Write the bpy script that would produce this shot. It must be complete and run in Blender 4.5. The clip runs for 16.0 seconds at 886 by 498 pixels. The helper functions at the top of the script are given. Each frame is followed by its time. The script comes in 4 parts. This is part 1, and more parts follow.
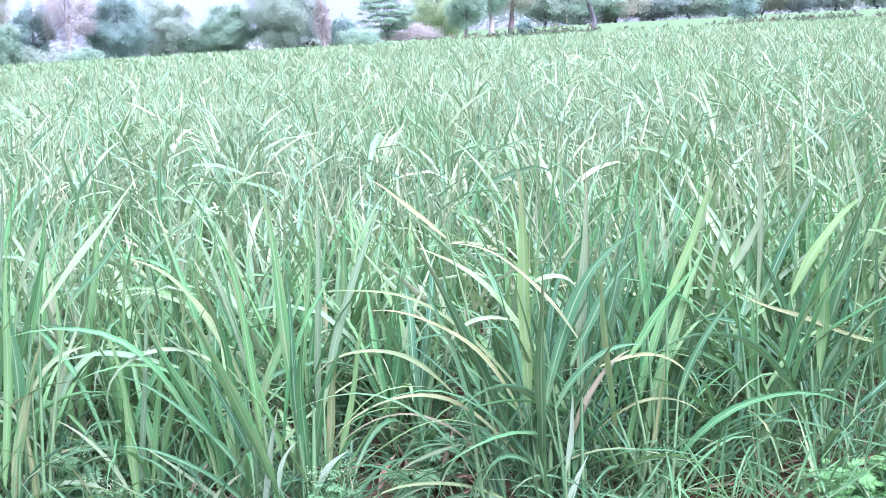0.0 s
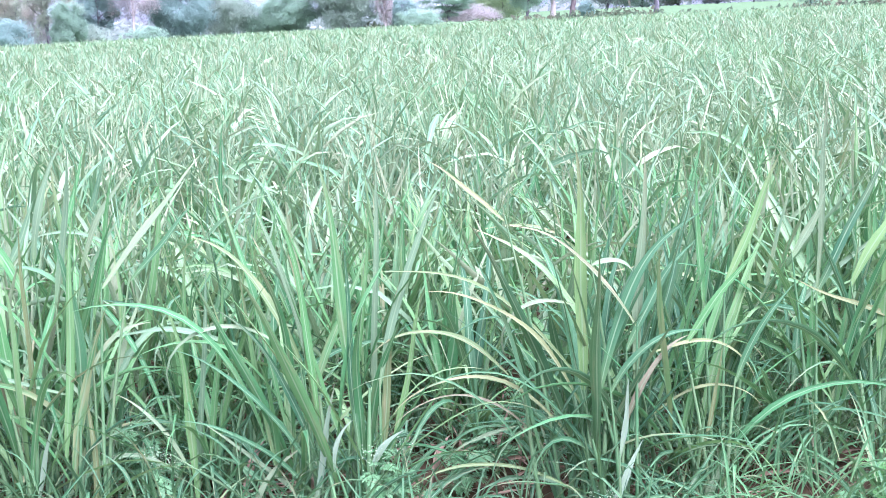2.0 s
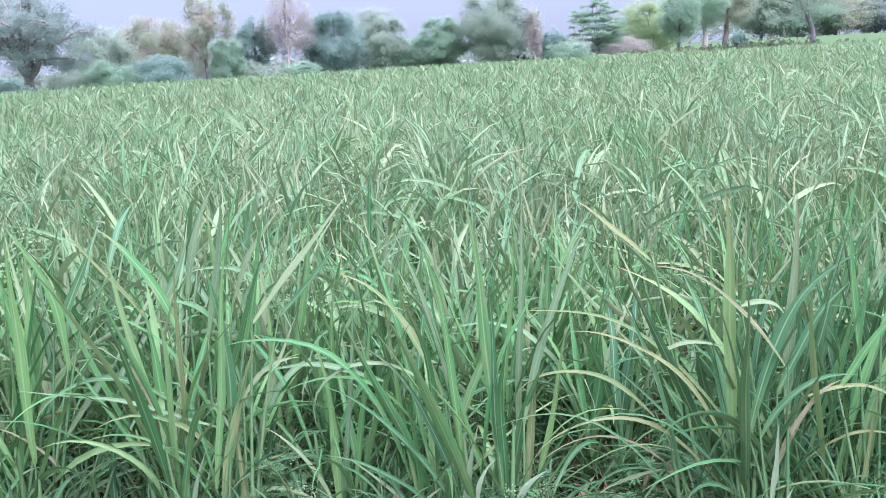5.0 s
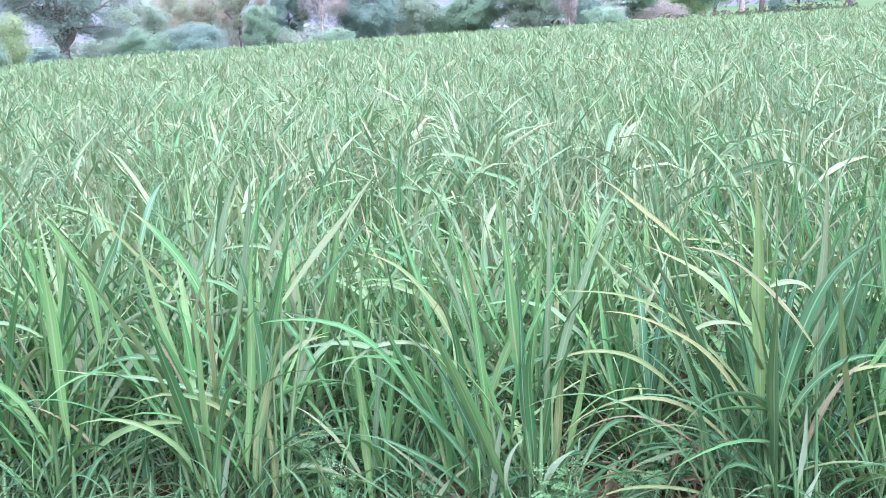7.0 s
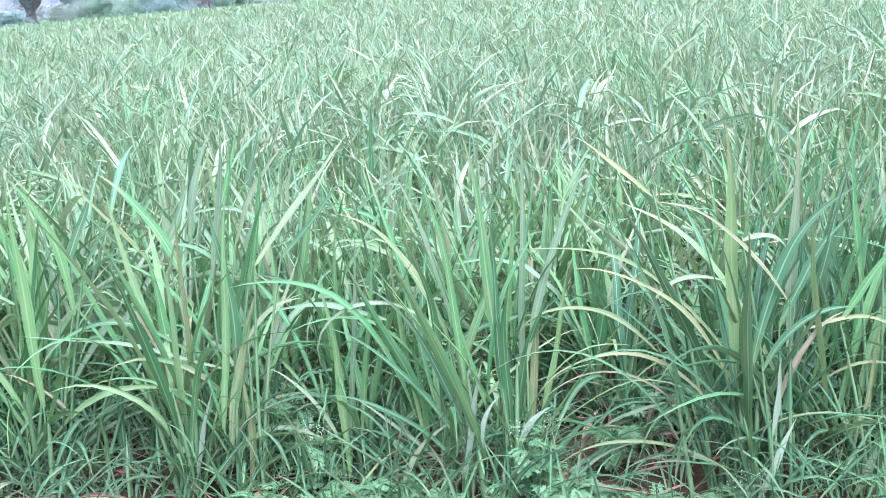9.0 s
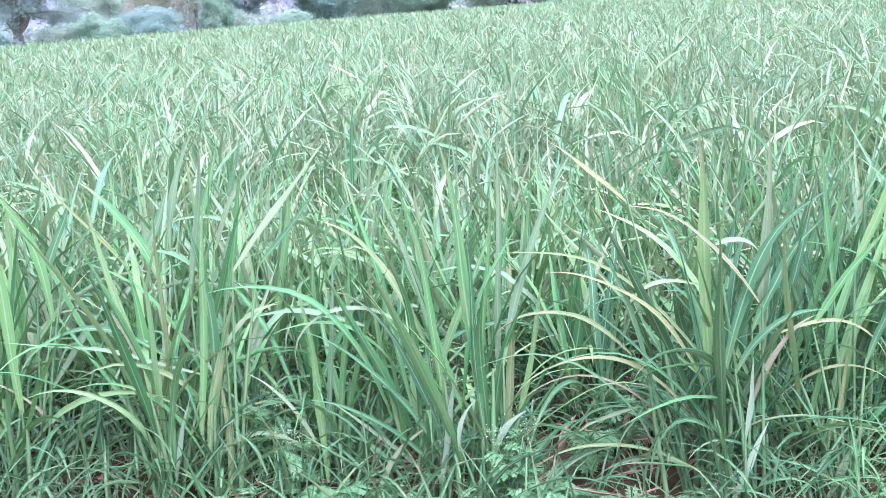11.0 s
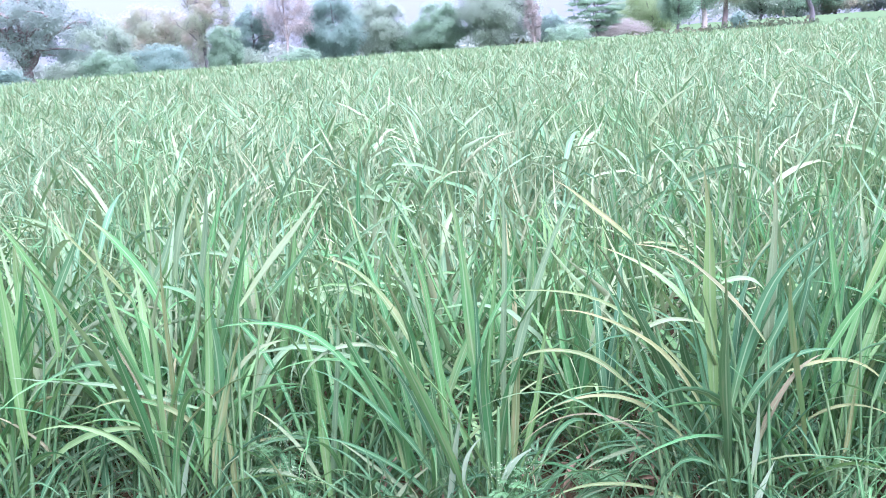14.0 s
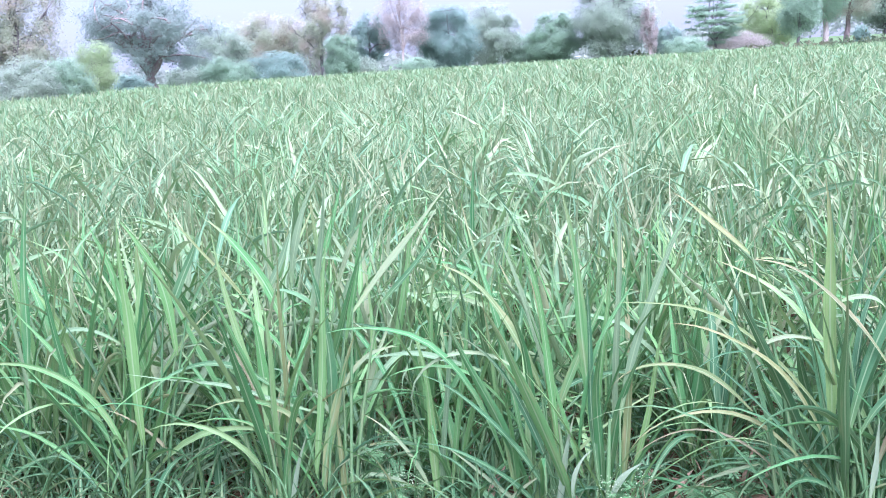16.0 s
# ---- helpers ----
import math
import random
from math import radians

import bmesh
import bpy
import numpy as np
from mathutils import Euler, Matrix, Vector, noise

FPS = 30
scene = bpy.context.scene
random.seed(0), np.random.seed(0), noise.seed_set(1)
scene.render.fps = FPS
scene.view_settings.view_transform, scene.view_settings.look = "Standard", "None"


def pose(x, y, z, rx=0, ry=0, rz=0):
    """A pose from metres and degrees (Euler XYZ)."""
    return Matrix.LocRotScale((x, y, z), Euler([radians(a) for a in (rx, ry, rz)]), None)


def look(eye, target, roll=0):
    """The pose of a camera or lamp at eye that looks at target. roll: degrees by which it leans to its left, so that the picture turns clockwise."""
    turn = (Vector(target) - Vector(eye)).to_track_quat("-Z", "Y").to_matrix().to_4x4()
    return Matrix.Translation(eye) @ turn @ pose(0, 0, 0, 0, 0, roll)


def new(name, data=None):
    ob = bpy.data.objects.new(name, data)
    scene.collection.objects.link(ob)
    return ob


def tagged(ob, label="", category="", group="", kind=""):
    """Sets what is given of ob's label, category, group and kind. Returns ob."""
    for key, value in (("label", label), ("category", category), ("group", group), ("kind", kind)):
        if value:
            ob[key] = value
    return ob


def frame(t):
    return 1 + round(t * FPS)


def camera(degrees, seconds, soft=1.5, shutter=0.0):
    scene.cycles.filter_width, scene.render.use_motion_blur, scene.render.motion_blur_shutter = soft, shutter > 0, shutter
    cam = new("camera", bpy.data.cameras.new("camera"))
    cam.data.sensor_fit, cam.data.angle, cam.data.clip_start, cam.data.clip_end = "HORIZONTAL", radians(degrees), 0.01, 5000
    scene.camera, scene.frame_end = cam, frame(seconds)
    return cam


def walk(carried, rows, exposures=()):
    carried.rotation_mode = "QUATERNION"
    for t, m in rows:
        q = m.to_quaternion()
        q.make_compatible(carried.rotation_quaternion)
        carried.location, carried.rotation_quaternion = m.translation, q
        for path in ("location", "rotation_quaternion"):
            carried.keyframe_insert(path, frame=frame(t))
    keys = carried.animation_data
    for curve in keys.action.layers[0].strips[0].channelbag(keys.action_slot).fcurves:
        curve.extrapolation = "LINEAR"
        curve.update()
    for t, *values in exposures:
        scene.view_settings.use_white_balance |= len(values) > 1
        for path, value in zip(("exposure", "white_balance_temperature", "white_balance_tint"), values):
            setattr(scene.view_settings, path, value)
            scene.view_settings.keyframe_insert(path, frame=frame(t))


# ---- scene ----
# ---------------------------------------------------------------- camera
cam = camera(37.0, 16.0, soft=0.9)
EYE = 1.75
ROWS = [
    (0, -0.037, 0.022, -0.024, 80.678, 3.095, -11.071), (0.5, -0.037, 0.022, -0.024, 80.750, 3.039, -10.794),
    (1, -0.038, 0.019, -0.023, 80.120, 2.998, -9.645), (1.5, -0.038, 0.018, -0.022, 79.729, 2.842, -8.902),
    (2, -0.038, 0.011, -0.021, 80.010, 2.660, -8.467), (2.5, -0.038, 0.012, -0.020, 78.314, 3.060, -6.745),
    (3, -0.037, 0.011, -0.019, 78.743, 3.294, -5.485), (3.5, -0.036, 0.005, -0.016, 81.651, 3.575, -4.183),
    (4, -0.039, 0.004, -0.018, 81.685, 3.476, -2.669), (4.2, -0.039, 0.011, -0.019, 81.630, 3.427, -2.249),
    (6.3, -0.001, 0.018, 0.042, 81.921, 2.954, -1.884), (6.5, -0.002, 0.016, 0.043, 81.358, 3.156, -1.332),
    (7, -0.002, 0.017, 0.044, 80.352, 3.544, -0.598), (7.5, -0.000, 0.020, 0.044, 79.513, 3.910, -1.044),
    (8, 0.000, 0.021, 0.042, 78.985, 3.898, -1.261), (8.5, 0.001, 0.028, 0.042, 78.408, 4.293, -1.779),
    (9, 0.002, 0.028, 0.042, 78.500, 4.338, -1.876), (9.2, 0.002, 0.023, 0.044, 78.864, 4.375, -1.754),
    (11.3, 0.037, -0.026, -0.013, 79.696, 4.158, -2.533), (11.5, 0.036, -0.028, -0.011, 79.984, 4.047, -2.533),
    (12, 0.036, -0.027, -0.013, 80.190, 4.247, -2.493), (12.5, 0.036, -0.030, -0.012, 80.246, 4.355, -2.244),
    (13, 0.037, -0.026, -0.012, 80.330, 4.422, -2.168), (13.5, 0.037, -0.028, -0.012, 80.812, 4.216, -2.084),
    (14, 0.037, -0.028, -0.011, 81.089, 4.049, -2.069), (14.5, 0.035, -0.029, -0.013, 81.424, 3.952, -0.903),
    (15, 0.031, -0.025, -0.016, 80.558, 4.306, 0.390), (15.5, 0.026, -0.031, -0.011, 80.635, 4.343, 2.192),
    (16, 0.021, -0.029, -0.014, 81.837, 3.364, 2.838),
]
EXPOSURES = [(0.0, 2.37, 4950, 30), (3.5, 2.26, 4950, 30), (4.0, 1.95, 5050, 25), (6.4, 1.68, 5150, 20), (7.0, 2.02, 5050, 22), (9.0, 2.17, 4930, 26), (12.5, 2.24, 4980, 28), (16.0, 2.11, 5000, 27)]
walk(cam, [(t, pose(x, y, EYE + z, rx, ry, rz)) for t, x, y, z, rx, ry, rz in ROWS], EXPOSURES)

# ---------------------------------------------------------------- light
SUN_UP, SUN_SIDE = radians(60), radians(160)      # elevation, clockwise from +y
world = bpy.data.worlds.new("sky")
scene.world = world
world.use_nodes = True
wn = world.node_tree.nodes
sky = wn.new("ShaderNodeTexSky")
sky.sky_type, sky.sun_disc = "NISHITA", False
sky.sun_elevation, sky.sun_rotation = SUN_UP, SUN_SIDE
sky.air_density, sky.dust_density, sky.ozone_density = 1.0, 1.8, 2.0
wn["Background"].inputs["Strength"].default_value = 0.07
haze = wn.new("ShaderNodeMix")                    # thin even cloud over the blue
haze.data_type = "RGBA"
haze.inputs[0].default_value = 0.75
haze.inputs[7].default_value = (2.95, 2.86, 3.15, 1)
world.node_tree.links.new(sky.outputs[0], haze.inputs[6])
world.node_tree.links.new(haze.outputs[2], wn["Background"].inputs["Color"])
sun = new("sun", bpy.data.lights.new("sun", "SUN"))
sun.data.energy, sun.data.angle, sun.data.color = 5.0, radians(75), (1.0, 0.91, 0.87)
sun.matrix_world = look((0, 0, 30), (-30 * math.sin(SUN_SIDE) * math.cos(SUN_UP), -30 * math.cos(SUN_SIDE) * math.cos(SUN_UP), 30 - 30 * math.sin(SUN_UP)))


# ---------------------------------------------------------------- materials
class Mat:
    """A small helper round one node material."""

    def __init__(self, name):
        self.m = bpy.data.materials.new(name)
        self.m.use_nodes = True
        self.t = self.m.node_tree
        self.b = self.t.nodes["Principled BSDF"]

    def node(self, kind, **values):
        n = self.t.nodes.new(kind)
        for k, v in values.items():
            n.inputs[k.replace("_", " ")].default_value = v
        return n

    def link(self, a, b):
        self.t.links.new(a, b)

    def math(self, op, a, b=0.0):
        n = self.t.nodes.new("ShaderNodeMath")
        n.operation = op
        for i, v in enumerate((a, b)):
            if isinstance(v, (int, float)):
                n.inputs[i].default_value = v
            else:
                self.link(v, n.inputs[i])
        return n.outputs[0]

    def ramp(self, fac, *stops):
        n = self.t.nodes.new("ShaderNodeValToRGB")
        e = n.color_ramp.elements
        while len(e) < len(stops):
            e.new(0.5)
        for el, (p, c) in zip(e, stops):
            el.position = p
            el.color = (*c, 1) if isinstance(c, tuple) else (c, c, c, 1)
        self.link(fac, n.inputs[0])
        return n.outputs[0]

    def mix(self, fac, a, b, blend="MIX"):
        n = self.t.nodes.new("ShaderNodeMix")
        n.data_type, n.blend_type = "RGBA", blend
        for sock, v in ((n.inputs[0], fac), (n.inputs[6], a), (n.inputs[7], b)):
            if isinstance(v, (int, float)):
                sock.default_value = v
            elif isinstance(v, tuple):
                sock.default_value = (*v, 1)
            else:
                self.link(v, sock)
        return n.outputs[2]

    def noise(self, scale, detail=3.0, space="Object", stretch=None):
        c = self.t.nodes.new("ShaderNodeTexCoord")
        out = c.outputs[space]
        if stretch:
            mp = self.t.nodes.new("ShaderNodeMapping")
            mp.inputs["Scale"].default_value = stretch
            self.link(out, mp.inputs[0])
            out = mp.outputs[0]
        n = self.node("ShaderNodeTexNoise", Scale=scale, Detail=detail)
        self.link(out, n.inputs["Vector"])
        return n.outputs["Fac"]

    def bump(self, height, strength, distance=0.01):
        n = self.node("ShaderNodeBump", Strength=strength, Distance=distance)
        self.link(height, n.inputs["Height"])
        self.link(n.outputs[0], self.b.inputs["Normal"])

    def leafy(self, colour, through_it):
        """Lets part of the light pass through a thin leaf."""
        tr = self.t.nodes.new("ShaderNodeBsdfTranslucent")
        mixer = self.node("ShaderNodeMixShader", Fac=through_it)
        if isinstance(colour, tuple):
            tr.inputs[0].default_value = (*colour, 1)
        else:
            self.link(colour, tr.inputs[0])
        self.link(self.b.outputs[0], mixer.inputs[1])
        self.link(tr.outputs[0], mixer.inputs[2])
        self.link(mixer.outputs[0], self.t.nodes["Material Output"].inputs[0])


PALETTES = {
    # paler and greyer than front: haze over the field is put into the colour
    "hazed_field": ((0.075, 0.167, 0.090), (0.123, 0.215, 0.110), (0.174, 0.253, 0.137), (0.231, 0.278, 0.149), (0.298, 0.302, 0.182)),
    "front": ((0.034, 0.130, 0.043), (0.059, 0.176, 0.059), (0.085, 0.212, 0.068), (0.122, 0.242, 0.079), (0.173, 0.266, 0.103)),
    # dark green leaves, and low growth with its shade put into the colour
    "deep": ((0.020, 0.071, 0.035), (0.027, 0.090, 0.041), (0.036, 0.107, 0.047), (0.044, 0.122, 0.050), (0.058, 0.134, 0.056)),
    "fresh": ((0.059, 0.173, 0.052), (0.078, 0.195, 0.057), (0.093, 0.208, 0.062), (0.115, 0.224, 0.068), (0.145, 0.238, 0.074)),
    "pale": ((0.117, 0.194, 0.102), (0.131, 0.202, 0.108), (0.149, 0.209, 0.113), (0.166, 0.217, 0.115), (0.186, 0.226, 0.123)),
    "white": ((0.185, 0.255, 0.165), (0.195, 0.260, 0.170), (0.205, 0.265, 0.175), (0.215, 0.270, 0.178), (0.225, 0.275, 0.185)),
    "yellow": ((0.115, 0.164, 0.062), (0.132, 0.170, 0.064), (0.150, 0.174, 0.067), (0.166, 0.176, 0.069), (0.179, 0.181, 0.075)),
    "old": ((0.135, 0.151, 0.079), (0.155, 0.153, 0.083), (0.171, 0.153, 0.088), (0.183, 0.150, 0.091), (0.199, 0.155, 0.102)),
}


def cane_leaf_material(name, joined, palette="hazed_field", aged=1.0, through_it=0.23):
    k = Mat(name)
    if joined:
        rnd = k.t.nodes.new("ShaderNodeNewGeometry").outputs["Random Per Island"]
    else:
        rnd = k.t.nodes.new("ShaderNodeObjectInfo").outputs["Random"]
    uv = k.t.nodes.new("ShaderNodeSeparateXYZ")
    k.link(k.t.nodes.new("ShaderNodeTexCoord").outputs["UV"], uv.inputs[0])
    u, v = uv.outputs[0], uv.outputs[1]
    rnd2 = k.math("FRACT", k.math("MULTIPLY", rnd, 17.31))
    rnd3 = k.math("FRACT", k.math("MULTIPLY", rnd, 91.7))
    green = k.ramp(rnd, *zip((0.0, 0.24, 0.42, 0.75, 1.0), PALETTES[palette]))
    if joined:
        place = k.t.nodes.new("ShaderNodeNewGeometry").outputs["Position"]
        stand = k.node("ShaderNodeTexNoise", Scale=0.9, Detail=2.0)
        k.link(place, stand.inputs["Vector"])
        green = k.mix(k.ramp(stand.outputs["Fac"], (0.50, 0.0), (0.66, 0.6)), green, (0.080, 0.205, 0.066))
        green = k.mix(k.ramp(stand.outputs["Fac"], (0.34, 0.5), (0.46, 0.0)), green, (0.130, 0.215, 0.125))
    # parallel veins along the blade
    uvw = k.t.nodes.new("ShaderNodeCombineXYZ")
    k.link(k.math("MULTIPLY", u, 26.0), uvw.inputs[0])
    k.link(k.math("MULTIPLY", v, 2.2), uvw.inputs[1])
    k.link(k.math("MULTIPLY", rnd, 50.0), uvw.inputs[2])
    n = k.node("ShaderNodeTexNoise", Scale=1.0, Detail=2.0)
    k.link(uvw.outputs[0], n.inputs["Vector"])
    veins = n.outputs["Fac"]
    col = k.mix(k.ramp(veins, (0.40, 0.0), (0.70, 0.28)), green, (0.17, 0.26, 0.11))
    col = k.mix(k.ramp(veins, (0.32, 0.4), (0.46, 0.0)), col, (0.025, 0.085, 0.028))
    col = k.mix(k.ramp(v, (0.0, 0.4), (0.25, 0.0)), col, (0.173, 0.266, 0.086))
    # patches of age: yellowing towards the tip and in blotches
    uvb = k.t.nodes.new("ShaderNodeCombineXYZ")
    k.link(k.math("MULTIPLY", u, 2.5), uvb.inputs[0])
    k.link(k.math("MULTIPLY", v, 5.0), uvb.inputs[1])
    k.link(k.math("MULTIPLY", rnd2, 60.0), uvb.inputs[2])
    nb = k.node("ShaderNodeTexNoise", Scale=1.0, Detail=3.0)
    k.link(uvb.outputs[0], nb.inputs["Vector"])
    blotch = k.ramp(nb.outputs["Fac"], (0.52, 0.0), (0.68, 0.8))
    tipped = k.math("MULTIPLY", k.ramp(v, (0.72, 0.0), (1.0, 1.0)), k.ramp(rnd3, (0.55, 0.0), (0.95, 0.8 * min(1.0, aged))))
    old = k.math("MULTIPLY", k.ramp(rnd2, (0.88, 0.0), (0.99, 0.7 * min(1.0, aged))), k.ramp(nb.outputs["Fac"], (0.38, 0.0), (0.6, 1.0)))
    yellow = k.mix(rnd3, (0.25, 0.27, 0.11), (0.28, 0.235, 0.125))
    col = k.mix(k.math("MULTIPLY", blotch, k.math("MULTIPLY", rnd3, 0.55 * aged)), col, yellow)
    col = k.mix(old, col, yellow)
    col = k.mix(tipped, col, (0.27, 0.215, 0.115))
    # pale midrib
    away = k.math("ABSOLUTE", k.math("SUBTRACT", u, 0.5))
    rib = k.ramp(away, (0.04, 0.7), (0.075, 0.0))
    col = k.mix(rib, col, (0.21, 0.29, 0.15))
    k.link(col, k.b.inputs["Base Color"])
    k.b.inputs["Roughness"].default_value = 0.55
    k.b.inputs["Specular IOR Level"].default_value = 0.17
    k.bump(veins, 0.5, 0.003)
    k.leafy(k.mix(0.45, col, (0.22, 0.36, 0.09)), through_it)
    return k.m


def stalk_material():
    k = Mat("cane_sheath")
    rnd = k.t.nodes.new("ShaderNodeObjectInfo").outputs["Random"]
    grain = k.noise(1.0, 3.0, "Object", (90, 90, 6))
    col = k.mix(rnd, (0.055, 0.14, 0.05), (0.11, 0.19, 0.075))
    col = k.mix(k.ramp(grain, (0.45, 0.0), (0.75, 0.45)), col, (0.22, 0.22, 0.11))
    k.link(col, k.b.inputs["Base Color"])
    k.b.inputs["Roughness"].default_value = 0.5
    k.bump(grain, 0.3, 0.003)
    return k.m


def dry_leaf_material(name="dry_cane_leaf", joined=False, a=(0.30, 0.215, 0.14), b=(0.38, 0.27, 0.18)):
    k = Mat(name)
    rnd = k.t.nodes.new("ShaderNodeNewGeometry").outputs["Random Per Island"] if joined else k.t.nodes.new("ShaderNodeObjectInfo").outputs["Random"]
    grain = k.noise(1.0, 3.0, "UV", (30, 3, 1))
    col = k.mix(rnd, a, b)
    col = k.mix(k.ramp(grain, (0.4, 0.0), (0.7, 0.8)), col, (0.22, 0.12, 0.07))
    k.link(col, k.b.inputs["Base Color"])
    k.b.inputs["Roughness"].default_value = 0.7
    k.bump(grain, 0.4, 0.003)
    k.leafy(col, 0.15)
    return k.m


def soil_material():
    k = Mat("soil")
    c = k.t.nodes.new("ShaderNodeNewGeometry")
    sep = k.t.nodes.new("ShaderNodeSeparateXYZ")
    k.link(c.outputs["Position"], sep.inputs[0])
    fine, coarse = k.noise(9.0, 6.0), k.noise(0.35, 4.0)
    soil = k.mix(k.ramp(fine, (0.3, 0.0), (0.7, 1.0)), (0.028, 0.021, 0.012), (0.075, 0.054, 0.030))
    grass = k.mix(k.noise(1.3, 5.0), (0.06, 0.10, 0.045), (0.11, 0.155, 0.08))
    far = k.ramp(k.math("ADD", k.math("MULTIPLY", sep.outputs[1], 0.01), k.math("MULTIPLY", coarse, 0.1)), (0.62, 0.0), (0.75, 1.0))
    k.link(k.mix(far, soil, grass), k.b.inputs["Base Color"])
    k.b.inputs["Roughness"].default_value = 0.95
    k.b.inputs["Specular IOR Level"].default_value = 0.0
    k.bump(fine, 0.8, 0.03)
    return k.m


def crown_material(name, dark, light, warm=None):
    k = Mat(name)
    rnd = k.t.nodes.new("ShaderNodeNewGeometry").outputs["Random Per Island"]
    patch = k.noise(0.6, 3.0)
    col = k.mix(rnd, dark, light)
    if warm:
        col = k.mix(k.ramp(patch, (0.45, 0.0), (0.65, 0.8)), col, warm)
    k.link(col, k.b.inputs["Base Color"])
    k.b.inputs["Roughness"].default_value = 0.9
    k.b.inputs["Specular IOR Level"].default_value = 0.0
    k.leafy(col, 0.72)
    return k.m


def bark_material(name, a, b):
    k = Mat(name)
    g = k.noise(1.0, 5.0, "Object", (6, 6, 1.2))
    k.link(k.mix(k.ramp(g, (0.3, 0.0), (0.7, 1.0)), a, b), k.b.inputs["Base Color"])
    k.b.inputs["Roughness"].default_value = 0.9
    k.bump(g, 0.7, 0.05)
    return k.m


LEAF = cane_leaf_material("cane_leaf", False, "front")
# undergrowth is coloured dark for the shade between the clumps
SHADED_UNDER = cane_leaf_material("undergrowth_leaf_shaded", True, "deep", 1.5)
TONES = {"g": cane_leaf_material("cane_leaf_deep_shade", False, "deep", 0.6), "f": cane_leaf_material("cane_leaf_fresh", False, "fresh", 0.8),
         "p": cane_leaf_material("cane_leaf_pale", False, "pale", 0.7), "y": cane_leaf_material("cane_leaf_yellowing", False, "yellow", 1.4),
         "w": cane_leaf_material("cane_leaf_whitish", False, "white", 0.6), "o": cane_leaf_material("cane_leaf_old", False, "old", 1.8)}
# field leaves carry the haze in their palette
FIELD = cane_leaf_material("cane_field_leaf_hazed", True, "hazed_field", 0.5, 0.26)
STALK, DRY, DRY_STUFF, SOIL = stalk_material(), dry_leaf_material(), dry_leaf_material("dry_litter", True, (0.16, 0.105, 0.06), (0.25, 0.19, 0.11)), soil_material()
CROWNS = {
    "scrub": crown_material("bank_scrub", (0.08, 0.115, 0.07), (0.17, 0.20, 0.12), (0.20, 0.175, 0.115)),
    # crowns below are lightened: distance haze is put into their base colour
    "green": crown_material("crown_hazed_green", (0.293, 0.403, 0.298), (0.345, 0.453, 0.324)),
    "bright": crown_material("crown_hazed_bright", (0.377, 0.471, 0.273), (0.442, 0.521, 0.311)),
    "blue": crown_material("crown_hazed_blue_green", (0.267, 0.366, 0.318), (0.312, 0.409, 0.349)),
    "grey": crown_material("crown_hazed_grey_green", (0.345, 0.415, 0.330), (0.397, 0.465, 0.362)),
    "dusk": crown_material("crown_hazed_grey", (0.287, 0.347, 0.312), (0.333, 0.397, 0.349)),
    "pink": crown_material("crown_hazed_dry_pink", (0.42, 0.385, 0.355), (0.48, 0.435, 0.395)),
    "warm": crown_material("crown_hazed_warm", (0.358, 0.403, 0.298), (0.416, 0.453, 0.330), (0.468, 0.403, 0.330)),
    "far": crown_material("far_woods_leaf_hazed", (0.325, 0.360, 0.318), (0.377, 0.409, 0.356)),
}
BARKS = {
    "dark": bark_material("bark_dark", (0.09, 0.08, 0.085), (0.19, 0.17, 0.18)),
    "pale": bark_material("bark_pale", (0.26, 0.22, 0.19), (0.40, 0.345, 0.31)),
    "red": bark_material("bark_reddish", (0.15, 0.115, 0.11), (0.25, 0.19, 0.18)),
}


# ---------------------------------------------------------------- mesh helpers
def mesh_from(name, verts, faces, material, uvs=None, smooth=True):
    """A mesh from numpy verts and an (n, 4) or (n, 3) array of faces, with loop uvs."""
    verts, faces = np.asarray(verts, np.float32), np.asarray(faces, np.int32)
    me = bpy.data.meshes.new(name)
    n, k = faces.shape
    me.vertices.add(len(verts))
    me.vertices.foreach_set("co", verts.ravel())
    me.loops.add(n * k)
    me.loops.foreach_set("vertex_index", faces.ravel())
    me.polygons.add(n)
    me.polygons.foreach_set("loop_start", np.arange(0, n * k, k, dtype=np.int32))
    if uvs is not None:
        layer = me.uv_layers.new(name="UVMap")
        layer.data.foreach_set("uv", np.asarray(uvs, np.float32)[faces.ravel()].ravel())
    me.polygons.foreach_set("use_smooth", np.full(n, smooth, bool))
    me.materials.append(material)
    me.update(calc_edges=True)
    return me


def part(name, data, parent, label=""):
    """One mesh object as a part of parent; data is a mesh or (bmesh, material)."""
    if isinstance(data, tuple):
        bm, material = data
        me = bpy.data.meshes.new(name)
        bm.to_mesh(me)
        bm.free()
        me.materials.append(material)
        data = me
    ob = new(name, data)
    ob.parent = parent
    return tagged(ob, label)


